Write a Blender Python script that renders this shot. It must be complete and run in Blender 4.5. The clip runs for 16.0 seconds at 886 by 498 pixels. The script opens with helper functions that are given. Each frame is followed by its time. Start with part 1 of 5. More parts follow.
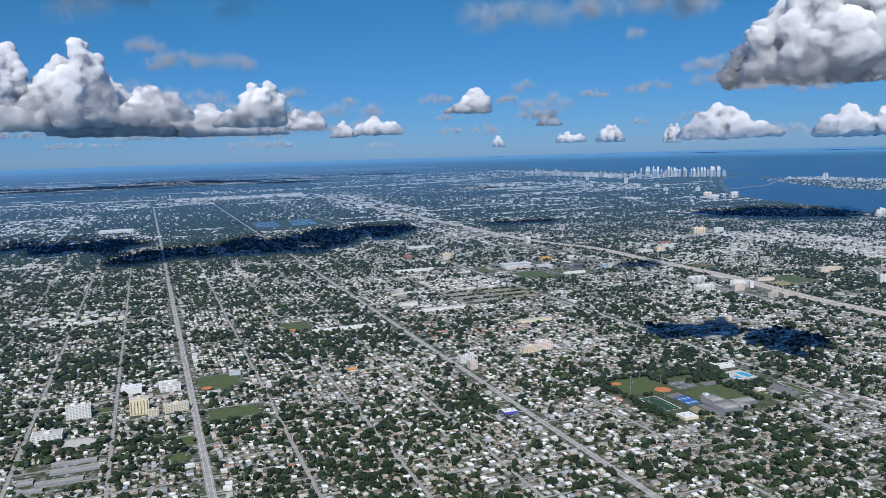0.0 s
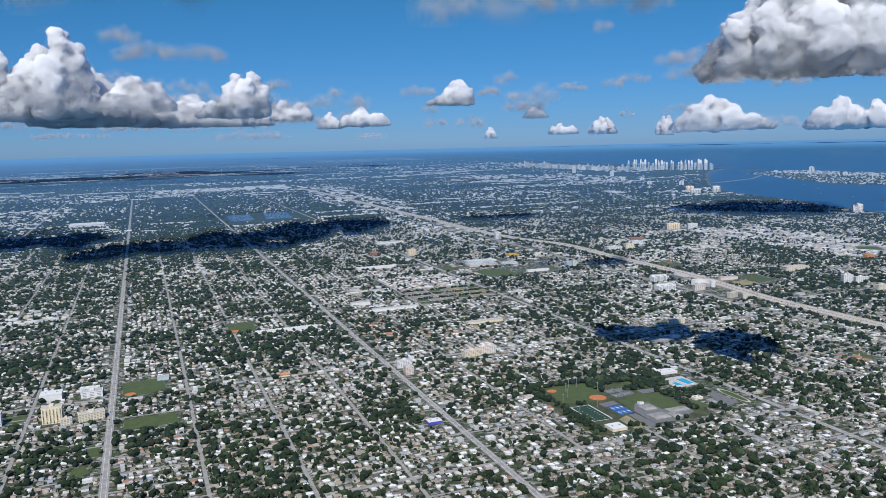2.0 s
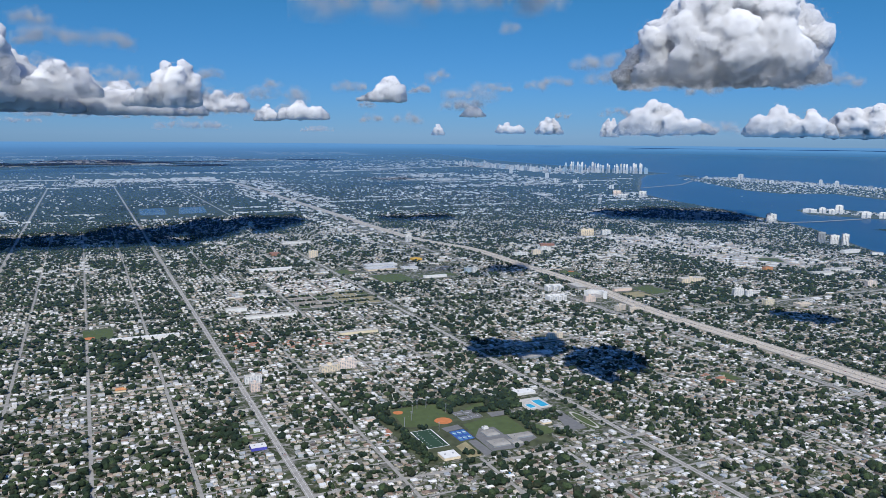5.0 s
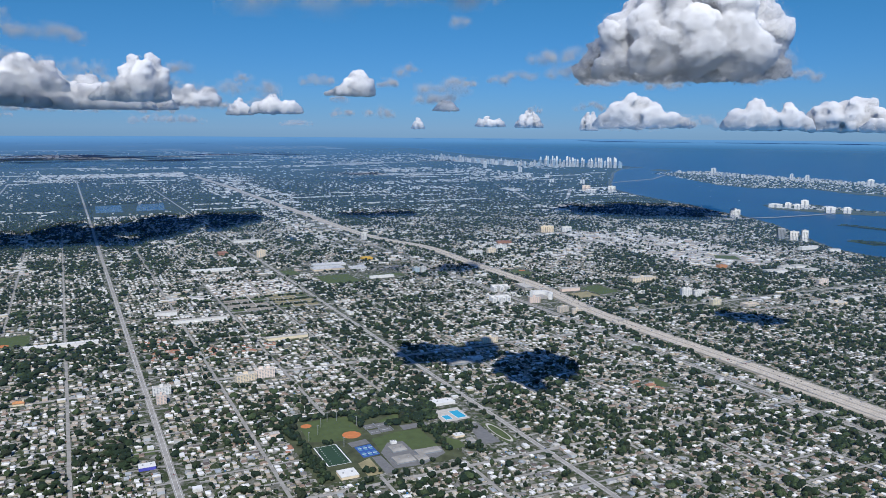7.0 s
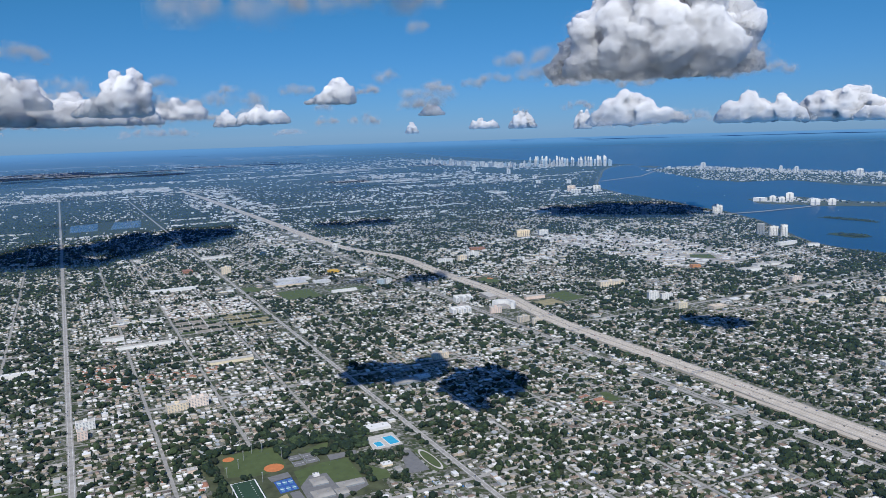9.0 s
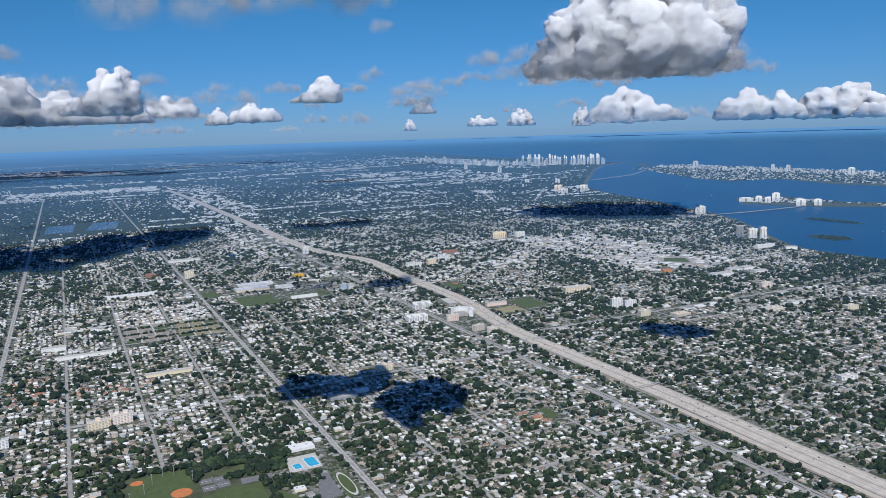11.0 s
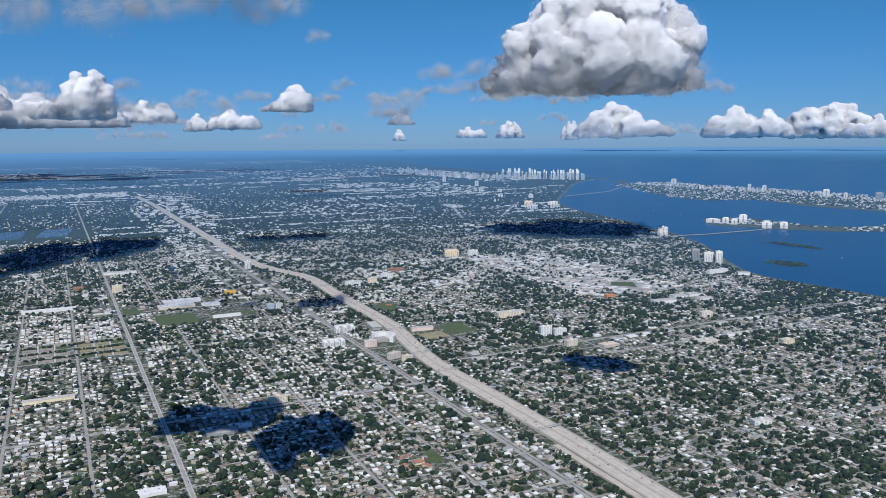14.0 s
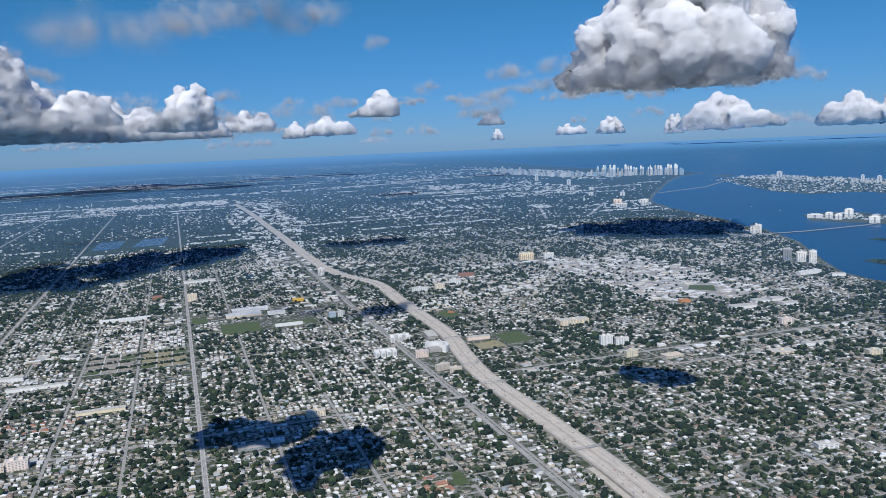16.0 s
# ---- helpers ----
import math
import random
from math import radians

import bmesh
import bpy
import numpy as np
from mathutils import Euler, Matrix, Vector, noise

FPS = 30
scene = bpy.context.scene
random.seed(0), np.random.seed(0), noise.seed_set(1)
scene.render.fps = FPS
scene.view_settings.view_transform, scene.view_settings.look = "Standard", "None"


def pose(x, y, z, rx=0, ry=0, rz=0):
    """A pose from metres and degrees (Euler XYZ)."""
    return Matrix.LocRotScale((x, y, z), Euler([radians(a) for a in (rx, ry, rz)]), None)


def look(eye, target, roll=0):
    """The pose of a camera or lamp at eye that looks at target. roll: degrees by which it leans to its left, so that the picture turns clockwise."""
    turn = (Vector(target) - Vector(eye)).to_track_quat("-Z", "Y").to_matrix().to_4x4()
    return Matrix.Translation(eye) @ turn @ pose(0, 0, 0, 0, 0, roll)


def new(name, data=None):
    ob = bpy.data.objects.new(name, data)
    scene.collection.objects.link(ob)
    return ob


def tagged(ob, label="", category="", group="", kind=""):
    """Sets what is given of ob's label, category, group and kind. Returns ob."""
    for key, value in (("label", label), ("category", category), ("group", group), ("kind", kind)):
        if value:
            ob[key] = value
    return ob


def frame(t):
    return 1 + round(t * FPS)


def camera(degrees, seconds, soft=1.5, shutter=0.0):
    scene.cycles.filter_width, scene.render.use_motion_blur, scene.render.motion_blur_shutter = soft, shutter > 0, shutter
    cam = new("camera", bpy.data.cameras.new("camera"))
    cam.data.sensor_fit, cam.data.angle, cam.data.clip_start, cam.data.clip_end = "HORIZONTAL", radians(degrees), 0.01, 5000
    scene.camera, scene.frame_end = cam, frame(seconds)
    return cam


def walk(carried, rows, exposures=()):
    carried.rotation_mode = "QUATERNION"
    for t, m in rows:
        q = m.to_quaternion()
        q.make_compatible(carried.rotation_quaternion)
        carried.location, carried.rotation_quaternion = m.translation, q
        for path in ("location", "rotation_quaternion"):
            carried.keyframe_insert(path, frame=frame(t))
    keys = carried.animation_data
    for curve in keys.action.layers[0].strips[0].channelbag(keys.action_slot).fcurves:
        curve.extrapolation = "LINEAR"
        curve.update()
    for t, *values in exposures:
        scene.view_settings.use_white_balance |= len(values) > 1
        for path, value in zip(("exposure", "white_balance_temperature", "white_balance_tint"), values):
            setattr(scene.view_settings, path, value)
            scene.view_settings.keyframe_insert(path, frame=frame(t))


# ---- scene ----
# One unit is ten metres: the view runs to a horizon fifty kilometres away.
# ---- camera and its flight ----
cam = camera(59.0, 16.0, soft=0.62)
# seconds, x (east), y (north), height, yaw, pitch, roll
FLIGHT = (
    (0.0, 0.00, 0.00, 65.00, -20.62, -7.25, -1.58),
    (0.5, 4.64, 0.26, 65.46, -20.66, -7.58, -1.40),
    (1.0, 9.29, 0.52, 65.87, -20.78, -7.81, -1.33),
    (1.5, 14.00, 0.80, 66.25, -20.92, -7.92, -1.36),
    (2.0, 18.81, 1.02, 66.63, -20.98, -7.91, -1.37),
    (2.5, 23.63, 1.19, 67.01, -21.05, -7.92, -1.26),
    (3.0, 28.39, 1.32, 67.41, -21.36, -7.96, -0.56),
    (3.5, 33.10, 1.47, 67.84, -22.36, -7.90, 0.26),
    (4.0, 37.90, 1.67, 68.28, -23.37, -7.87, 0.28),
    (6.5, 62.57, 2.66, 70.26, -25.67, -8.74, 0.76),
    (7.0, 67.61, 2.90, 70.71, -25.94, -8.71, 0.40),
    (7.5, 72.73, 3.14, 71.16, -26.02, -8.49, -0.40),
    (8.0, 77.90, 3.33, 71.60, -25.99, -8.36, -1.13),
    (8.5, 83.07, 3.47, 72.00, -25.93, -8.35, -1.60),
    (9.0, 88.18, 3.55, 72.39, -25.82, -8.49, -1.77),
    (11.5, 113.38, 3.96, 74.48, -25.69, -8.70, -1.79),
    (12.0, 118.41, 4.14, 74.89, -25.73, -8.62, -1.52),
    (12.5, 123.45, 4.39, 75.28, -25.93, -8.47, -0.93),
    (13.0, 128.49, 4.68, 75.62, -26.21, -8.27, -0.42),
    (13.5, 133.58, 4.93, 75.91, -26.39, -8.10, -0.24),
    (14.0, 138.76, 5.14, 76.18, -26.37, -7.97, -0.46),
    (14.5, 144.04, 5.28, 76.46, -25.79, -7.93, -2.07),
    (15.0, 149.34, 5.36, 76.77, -24.45, -7.81, -2.01),
    (15.5, 154.67, 5.37, 77.15, -21.45, -8.01, -2.25),
    (16.0, 160.00, 5.35, 77.58, -18.72, -7.83, -2.48),
)
walk(cam, [(t, pose(x, y, z, 90 + pitch, 0, yaw) @ pose(0, 0, 0, 0, 0, roll))
           for t, x, y, z, yaw, pitch, roll in FLIGHT], exposures=((0.0, -0.04, 6170, 10), (16.0, -0.04, 6170, 10)))

# ---- sky, sun and exposure ----
SUN_HEIGHT, SUN_FROM = 46.0, 208.0      # degrees above the horizon, compass bearing
world = bpy.data.worlds.new("world")
scene.world = world
world.use_nodes = True
wn = world.node_tree
sky = wn.nodes.new("ShaderNodeTexSky")
sky.sky_type, sky.sun_disc = "NISHITA", False
sky.sun_elevation, sky.sun_rotation = radians(SUN_HEIGHT), radians(SUN_FROM)
sky.altitude, sky.air_density, sky.dust_density, sky.ozone_density = 600, 1.0, 0.0, 6.0
tint = wn.nodes.new("ShaderNodeMix")      # clear maritime air: less red light comes down from the sky
tint.data_type, tint.blend_type = "RGBA", "MULTIPLY"
tint.inputs[0].default_value = 1.0
wn.links.new(sky.outputs[0], tint.inputs[6])
level = wn.nodes.new("ShaderNodeSeparateXYZ")
wn.links.new(wn.nodes.new("ShaderNodeTexCoord").outputs["Generated"], level.inputs[0])
air = wn.nodes.new("ShaderNodeValToRGB")
air.color_ramp.elements[0].color, air.color_ramp.elements[0].position = (0.36, 0.62, 1.16, 1), 0.0
air.color_ramp.elements[1].color, air.color_ramp.elements[1].position = (0.33, 0.82, 1.06, 1), 0.17
high = air.color_ramp.elements.new(0.5)
high.color = (0.74, 1.22, 1.75, 1)
wn.links.new(level.outputs[2], air.inputs[0])
wn.links.new(air.outputs[0], tint.inputs[7])
wn.links.new(tint.outputs[2], wn.nodes["Background"].inputs[0])
wn.nodes["Background"].inputs[1].default_value = 0.066
sun_lamp = bpy.data.lights.new("sun", "SUN")
sun_lamp.energy, sun_lamp.angle, sun_lamp.color = 4.6, radians(0.5), (1.0, 0.95, 0.86)
sun = new("sun", sun_lamp)
a, e = radians(SUN_FROM), radians(SUN_HEIGHT)
SUN_WAY = Vector((math.sin(a) * math.cos(e), math.cos(a) * math.cos(e), math.sin(e)))
sun.matrix_basis = look(SUN_WAY * 900, (0, 0, 0))


# ---- materials ----
def material(name, rough=0.9, base=(0.5, 0.5, 0.5)):
    m = bpy.data.materials.new(name)
    m.use_nodes = True
    b = m.node_tree.nodes["Principled BSDF"]
    b.inputs["Roughness"].default_value = rough
    b.inputs["Base Color"].default_value = (*base, 1)
    b.inputs["Specular IOR Level"].default_value = 0.25
    return m, m.node_tree, b


def node(nt, kind, **values):
    n = nt.nodes.new(kind)
    for key, v in values.items():
        n.inputs[key.replace("_", " ")].default_value = v
    return n


def ramp(nt, source, stops, smooth=True):
    r = nt.nodes.new("ShaderNodeValToRGB")
    r.color_ramp.interpolation = "LINEAR" if smooth else "CONSTANT"
    els = r.color_ramp.elements
    while len(els) < len(stops):
        els.new(0.5)
    for el, (p, c) in zip(els, stops):
        el.position, el.color = p, (*c, 1)
    nt.links.new(source, r.inputs[0])
    return r.outputs[0]


def grey(v):
    return (v, v, v)


def mixed(nt, factor, a, b, blend="MIX"):
    m = nt.nodes.new("ShaderNodeMix")
    m.data_type, m.blend_type = "RGBA", blend
    for socket, v in ((m.inputs[0], factor), (m.inputs[6], a), (m.inputs[7], b)):
        if isinstance(v, (int, float)):
            socket.default_value = v
        elif isinstance(v, tuple):
            socket.default_value = (*v, 1)
        else:
            nt.links.new(v, socket)
    return m.outputs[2]


def coords(nt):
    return nt.nodes.new("ShaderNodeTexCoord").outputs["Object"]


def noise_tex(nt, scale, detail=3.0, rough=0.55):
    n = node(nt, "ShaderNodeTexNoise", Scale=scale, Detail=detail, Roughness=rough)
    nt.links.new(coords(nt), n.inputs["Vector"])
    return n.outputs["Fac"]


def weathered(name, stops, rough=0.85, islands=True, fine=1.2, amount=0.35):
    """A surface whose colour is picked per piece from stops, with stains over it."""
    m, nt, b = material(name, rough)
    info = nt.nodes.new("ShaderNodeNewGeometry" if islands else "ShaderNodeObjectInfo")
    c = ramp(nt, info.outputs["Random Per Island" if islands else "Random"], stops, False)
    stain = ramp(nt, noise_tex(nt, fine, 4), ((0.3, grey(1 - amount)), (0.7, grey(1.0))))
    nt.links.new(mixed(nt, 1.0, c, stain, "MULTIPLY"), b.inputs["Base Color"])
    return m


ROOFS = ((0.0, (0.88, 0.87, 0.84)), (0.32, (0.68, 0.67, 0.64)), (0.43, (0.22, 0.215, 0.21)), (0.54, (0.44, 0.385, 0.315)),
         (0.65, (0.28, 0.205, 0.155)), (0.76, (0.14, 0.12, 0.11)), (0.86, (0.72, 0.65, 0.54)), (0.95, (0.44, 0.48, 0.52)))
WALLS = ((0.0, (0.80, 0.78, 0.73)), (0.3, (0.68, 0.60, 0.46)), (0.5, (0.62, 0.50, 0.40)), (0.65, (0.75, 0.74, 0.72)), (0.85, (0.55, 0.58, 0.60)))
SHEDS = ((0.0, (0.86, 0.86, 0.84)), (0.5, (0.58, 0.58, 0.57)), (0.6, (0.36, 0.36, 0.36)), (0.8, (0.56, 0.52, 0.45)))
GREENS = ((0.0, (0.021, 0.040, 0.021)), (0.3, (0.032, 0.056, 0.024)), (0.55, (0.022, 0.044, 0.025)), (0.72, (0.066, 0.100, 0.042)), (0.9, (0.040, 0.052, 0.027)))
NEAR_ROOFS = ((0.0, (0.88, 0.87, 0.85)), (0.24, (0.58, 0.565, 0.54)), (0.34, (0.24, 0.23, 0.22)), (0.46, (0.42, 0.37, 0.305)),
              (0.60, (0.28, 0.205, 0.16)), (0.73, (0.15, 0.125, 0.11)), (0.83, (0.64, 0.57, 0.47)), (0.94, (0.40, 0.43, 0.46)))
m_roof = weathered("house_roof", ROOFS)
m_near_roof = weathered("suburb_roof", NEAR_ROOFS)
m_wall = weathered("house_wall", WALLS)
m_shed = weathered("flat_roof", SHEDS, fine=0.6)
m_clutter = weathered("yard_things", ((0.0, (0.80, 0.80, 0.78)), (0.42, (0.10, 0.10, 0.11)), (0.6, (0.40, 0.40, 0.41)), (0.75, (0.30, 0.16, 0.10)), (0.85, (0.66, 0.60, 0.50)), (0.97, (0.06, 0.22, 0.55))), 0.6)
m_far_shed = weathered("far_flat_roof", ((0.0, (0.82, 0.82, 0.80)), (0.5, (0.66, 0.66, 0.65)), (0.8, (0.52, 0.50, 0.46))), fine=0.3, amount=0.15)
m_leaf = weathered("tree_leaves", GREENS, fine=5.0, amount=0.7)


def ground_material():
    m, nt, b = material("city_ground", 0.95)
    lots = node(nt, "ShaderNodeTexVoronoi", Scale=1.15)
    nt.links.new(coords(nt), lots.inputs["Vector"])
    rgb = nt.nodes.new("ShaderNodeSeparateColor")
    nt.links.new(lots.outputs["Color"], rgb.inputs[0])
    yard = ramp(nt, rgb.outputs[0], ((0.0, (0.050, 0.068, 0.030)), (0.28, (0.09, 0.095, 0.055)), (0.48, (0.165, 0.165, 0.138)),
                                     (0.68, (0.21, 0.208, 0.18)), (0.85, (0.39, 0.38, 0.345))), False)
    green = ramp(nt, noise_tex(nt, 1.6, 4), ((0.35, (0.035, 0.055, 0.022)), (0.65, (0.08, 0.10, 0.045))))
    cover = ramp(nt, noise_tex(nt, 0.35, 5, 0.65), ((0.50, grey(0)), (0.62, grey(1))))
    near = mixed(nt, cover, yard, green)
    stain = ramp(nt, noise_tex(nt, 0.05, 4), ((0.3, grey(0.75)), (0.7, grey(1.0))))
    nt.links.new(mixed(nt, 1.0, near, stain, "MULTIPLY"), b.inputs["Base Color"])
    return m


def plain(name, c, rough=0.9, scale=0.8, amount=0.25):
    m, nt, b = material(name, rough)
    stain = ramp(nt, noise_tex(nt, scale, 5), ((0.3, tuple(v * (1 - amount) for v in c)), (0.7, c)))
    nt.links.new(stain, b.inputs["Base Color"])
    return m


def water_material():
    m, nt, b = material("sea_water", 0.35)
    c = ramp(nt, noise_tex(nt, 0.006, 4), ((0.35, (0.003, 0.052, 0.140)), (0.65, (0.006, 0.072, 0.170))))
    nt.links.new(c, b.inputs["Base Color"])
    b.inputs["Specular IOR Level"].default_value = 0.12
    bump = node(nt, "ShaderNodeBump", Strength=0.25, Distance=0.2)
    nt.links.new(noise_tex(nt, 0.8, 4), bump.inputs["Height"])
    nt.links.new(bump.outputs[0], b.inputs["Normal"])
    return m


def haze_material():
    """Thin haze painted into a sheet's colour and opacity: denser the farther it lies from the flight, in the colour of
    the sky low over the horizon.
    """
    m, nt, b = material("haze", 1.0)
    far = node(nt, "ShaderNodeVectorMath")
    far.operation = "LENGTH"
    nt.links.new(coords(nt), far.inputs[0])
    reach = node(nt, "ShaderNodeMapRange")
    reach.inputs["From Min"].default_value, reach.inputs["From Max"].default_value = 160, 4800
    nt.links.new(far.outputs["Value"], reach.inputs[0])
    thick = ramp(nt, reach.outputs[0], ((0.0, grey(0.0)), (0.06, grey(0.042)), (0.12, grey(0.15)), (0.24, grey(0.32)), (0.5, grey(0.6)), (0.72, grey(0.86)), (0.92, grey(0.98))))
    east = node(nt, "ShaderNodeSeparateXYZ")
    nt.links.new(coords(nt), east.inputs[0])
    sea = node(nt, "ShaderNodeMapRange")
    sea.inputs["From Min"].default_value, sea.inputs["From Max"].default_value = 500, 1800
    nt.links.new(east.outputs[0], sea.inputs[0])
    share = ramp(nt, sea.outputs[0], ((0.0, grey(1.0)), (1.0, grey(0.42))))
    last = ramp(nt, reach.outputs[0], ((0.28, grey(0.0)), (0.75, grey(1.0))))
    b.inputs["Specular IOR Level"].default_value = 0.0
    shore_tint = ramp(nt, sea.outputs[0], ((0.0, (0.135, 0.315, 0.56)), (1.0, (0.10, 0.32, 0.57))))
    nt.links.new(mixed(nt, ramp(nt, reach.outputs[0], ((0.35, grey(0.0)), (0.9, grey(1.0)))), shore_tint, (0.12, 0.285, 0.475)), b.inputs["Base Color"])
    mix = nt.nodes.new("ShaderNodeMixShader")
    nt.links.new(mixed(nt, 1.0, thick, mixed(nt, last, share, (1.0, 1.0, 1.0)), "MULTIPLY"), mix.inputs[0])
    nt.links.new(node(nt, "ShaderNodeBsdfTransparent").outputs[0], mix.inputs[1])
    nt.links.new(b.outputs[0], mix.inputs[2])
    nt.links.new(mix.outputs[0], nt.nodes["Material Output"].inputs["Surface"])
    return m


m_ground = ground_material()
m_road = plain("asphalt_bleached", (0.385, 0.37, 0.34), 0.9, 0.6, 0.35)
m_avenue = plain("avenue_paving", (0.42, 0.40, 0.365), 0.9, 0.5, 0.4)
m_concrete = plain("highway_concrete", (0.57, 0.505, 0.415), 0.9, 0.5)
m_water = water_material()
m_grass = plain("playing_field_grass", (0.092, 0.125, 0.048), 0.95, 0.5)
m_park = plain("rough_park_grass", (0.10, 0.115, 0.06), 0.95, 0.35, 0.55)
m_sand = plain("island_ground", (0.11, 0.125, 0.075), 0.95, 0.1, 0.5)
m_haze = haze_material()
m_canopy = plain("far_canopy", (0.050, 0.072, 0.045), 0.95, 0.12, 0.5)
m_turf = plain("sports_turf", (0.035, 0.075, 0.045), 0.9, 0.7)
m_clay = plain("clay_infield", (0.62, 0.22, 0.08), 0.95, 1.0)
m_blue = plain("blue_court_paint", (0.05, 0.12, 0.38), 0.8, 1.5)
m_line = plain("white_paint", (0.80, 0.80, 0.78), 0.7, 2.0, 0.1)
m_pool = plain("pool_water", (0.06, 0.42, 0.62), 0.08, 0.6, 0.15)
m_deck = plain("pale_paving", (0.58, 0.55, 0.50), 0.9, 1.0)
m_yard = plain("worn_yard_concrete", (0.50, 0.475, 0.43), 0.9, 0.16, 0.6)
m_lot = plain("car_park_asphalt", (0.20, 0.20, 0.20), 0.9, 1.0)
m_dry = plain("dry_grass", (0.36, 0.315, 0.18), 0.95, 0.4, 0.4)
m_dirt = plain("bare_dirt", (0.40, 0.355, 0.295), 0.95, 0.4, 0.4)
m_lake = plain("lake_water", (0.03, 0.075, 0.125), 0.2, 0.05, 0.3)
m_cream = plain("cream_stucco", (0.78, 0.68, 0.48), 0.85, 1.0, 0.15)
m_white = plain("white_stucco", (0.78, 0.77, 0.74), 0.85, 1.0, 0.15)
m_peach = plain("peach_stucco", (0.76, 0.60, 0.50), 0.85, 1.0, 0.15)
m_ivory = plain("ivory_stucco", (0.84, 0.70, 0.50), 0.85, 1.0, 0.15)
m_blush = plain("blush_stucco", (0.84, 0.70, 0.60), 0.85, 1.0, 0.15)
m_sandst = plain("sand_stucco", (0.68, 0.58, 0.46), 0.85, 1.0, 0.15)
m_grey = plain("grey_cladding", (0.30, 0.33, 0.36), 0.6, 1.0, 0.2)
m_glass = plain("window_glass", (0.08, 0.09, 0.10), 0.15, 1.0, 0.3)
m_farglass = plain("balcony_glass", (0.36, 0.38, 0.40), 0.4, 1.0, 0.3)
m_paleblue = plain("pale_blue_cladding", (0.48, 0.60, 0.68), 0.6, 1.0, 0.2)
m_teal = plain("blue_cladding", (0.12, 0.28, 0.42), 0.5, 1.0, 0.2)
m_violet = plain("blue_fascia", (0.10, 0.10, 0.48), 0.6, 1.0, 0.2)
m_orange = plain("orange_tiles", (0.60, 0.28, 0.12), 0.85, 2.0, 0.3)
m_yellow = plain("yellow_roof_paint", (0.72, 0.44, 0.06), 0.7, 1.0, 0.2)
m_terra = plain("terracotta_tiles", (0.38, 0.19, 0.125), 0.85, 2.0, 0.3)
m_barrier = plain("concrete_barrier", (0.42, 0.40, 0.37), 0.9, 1.5)
m_steel = plain("galvanised_steel", (0.35, 0.36, 0.37), 0.45, 2.0)
m_bark = plain("bark", (0.10, 0.075, 0.05), 0.95, 3.0)
m_islet = plain("mangrove", (0.045, 0.075, 0.035), 0.95, 0.6, 0.5)
m_car = weathered("car_paint", ((0.0, (0.75, 0.75, 0.75)), (0.35, (0.03, 0.03, 0.035)), (0.6, (0.30, 0.31, 0.32)), (0.8, (0.35, 0.03, 0.03)), (0.9, (0.04, 0.09, 0.25))), 0.3, False, 3.0, 0.1)


def cloud_material(name, albedo, sheer=0.0, spread=42.0):
    """sheer: how much light gets straight through; spread: how far it wanders inside."""
    m, nt, b = material(name, 1.0, albedo)
    b.inputs["Specular IOR Level"].default_value = 0.0
    # light spreads through a cloud: its billows are softened towards the form of the whole heap
    middle = node(nt, "ShaderNodeVectorMath")
    middle.operation = "SUBTRACT"
    middle.inputs[1].default_value = (0.5, 0.5, 0.36)
    nt.links.new(nt.nodes.new("ShaderNodeTexCoord").outputs["Generated"], middle.inputs[0])
    place = node(nt, "ShaderNodeVectorMath")
    place.operation = "MULTIPLY"
    place.inputs[1].default_value = (1.2, 2.0, 2.2)
    nt.links.new(middle.outputs[0], place.inputs[0])
    turned = nt.nodes.new("ShaderNodeVectorTransform")
    turned.vector_type, turned.convert_from, turned.convert_to = "NORMAL", "OBJECT", "WORLD"
    nt.links.new(place.outputs[0], turned.inputs[0])
    unit = node(nt, "ShaderNodeVectorMath")
    unit.operation = "NORMALIZE"
    nt.links.new(turned.outputs[0], unit.inputs[0])
    blend = nt.nodes.new("ShaderNodeMix")
    blend.data_type = "VECTOR"
    blend.inputs[0].default_value = 0.8
    nt.links.new(nt.nodes.new("ShaderNodeNewGeometry").outputs["Normal"], blend.inputs[4])
    nt.links.new(unit.outputs[0], blend.inputs[5])
    nt.links.new(blend.outputs[1], b.inputs["Normal"])
    b.inputs["Subsurface Weight"].default_value = 1.0
    b.inputs["Subsurface Radius"].default_value = (1.0, 1.0, 1.0)
    b.inputs["Subsurface Scale"].default_value = spread
    b.inputs["Alpha"].default_value = 1.0 - sheer
    return m


def mist_material(name, albedo, through_share):
    """Flecks of mist, lit from either side."""
    m, nt, b = material(name, 1.0, albedo)
    b.inputs["Specular IOR Level"].default_value = 0.0
    soft = node(nt, "ShaderNodeBsdfTranslucent", Color=(*albedo, 1))
    both = nt.nodes.new("ShaderNodeMixShader")
    both.inputs[0].default_value = through_share
    nt.links.new(b.outputs[0], both.inputs[1])
    nt.links.new(soft.outputs[0], both.inputs[2])
    nt.links.new(both.outputs[0], nt.nodes["Material Output"].inputs["Surface"])
    return m


m_cloud = cloud_material("cloud_heart", (0.60, 0.605, 0.62))
m_overcast = cloud_material("far_cloud", (0.53, 0.535, 0.55), 0.0, 50.0)
m_thin = cloud_material("thin_cloud_overhead", (0.72, 0.725, 0.74), 0.3)
m_great = cloud_material("great_cloud", (0.53, 0.535, 0.55), 0.0, 34.0)
m_mist = mist_material("cloud_mist", (0.55, 0.55, 0.56), 0.35)
m_wisp = mist_material("cloud_wisp", (0.66, 0.65, 0.65), 0.45)


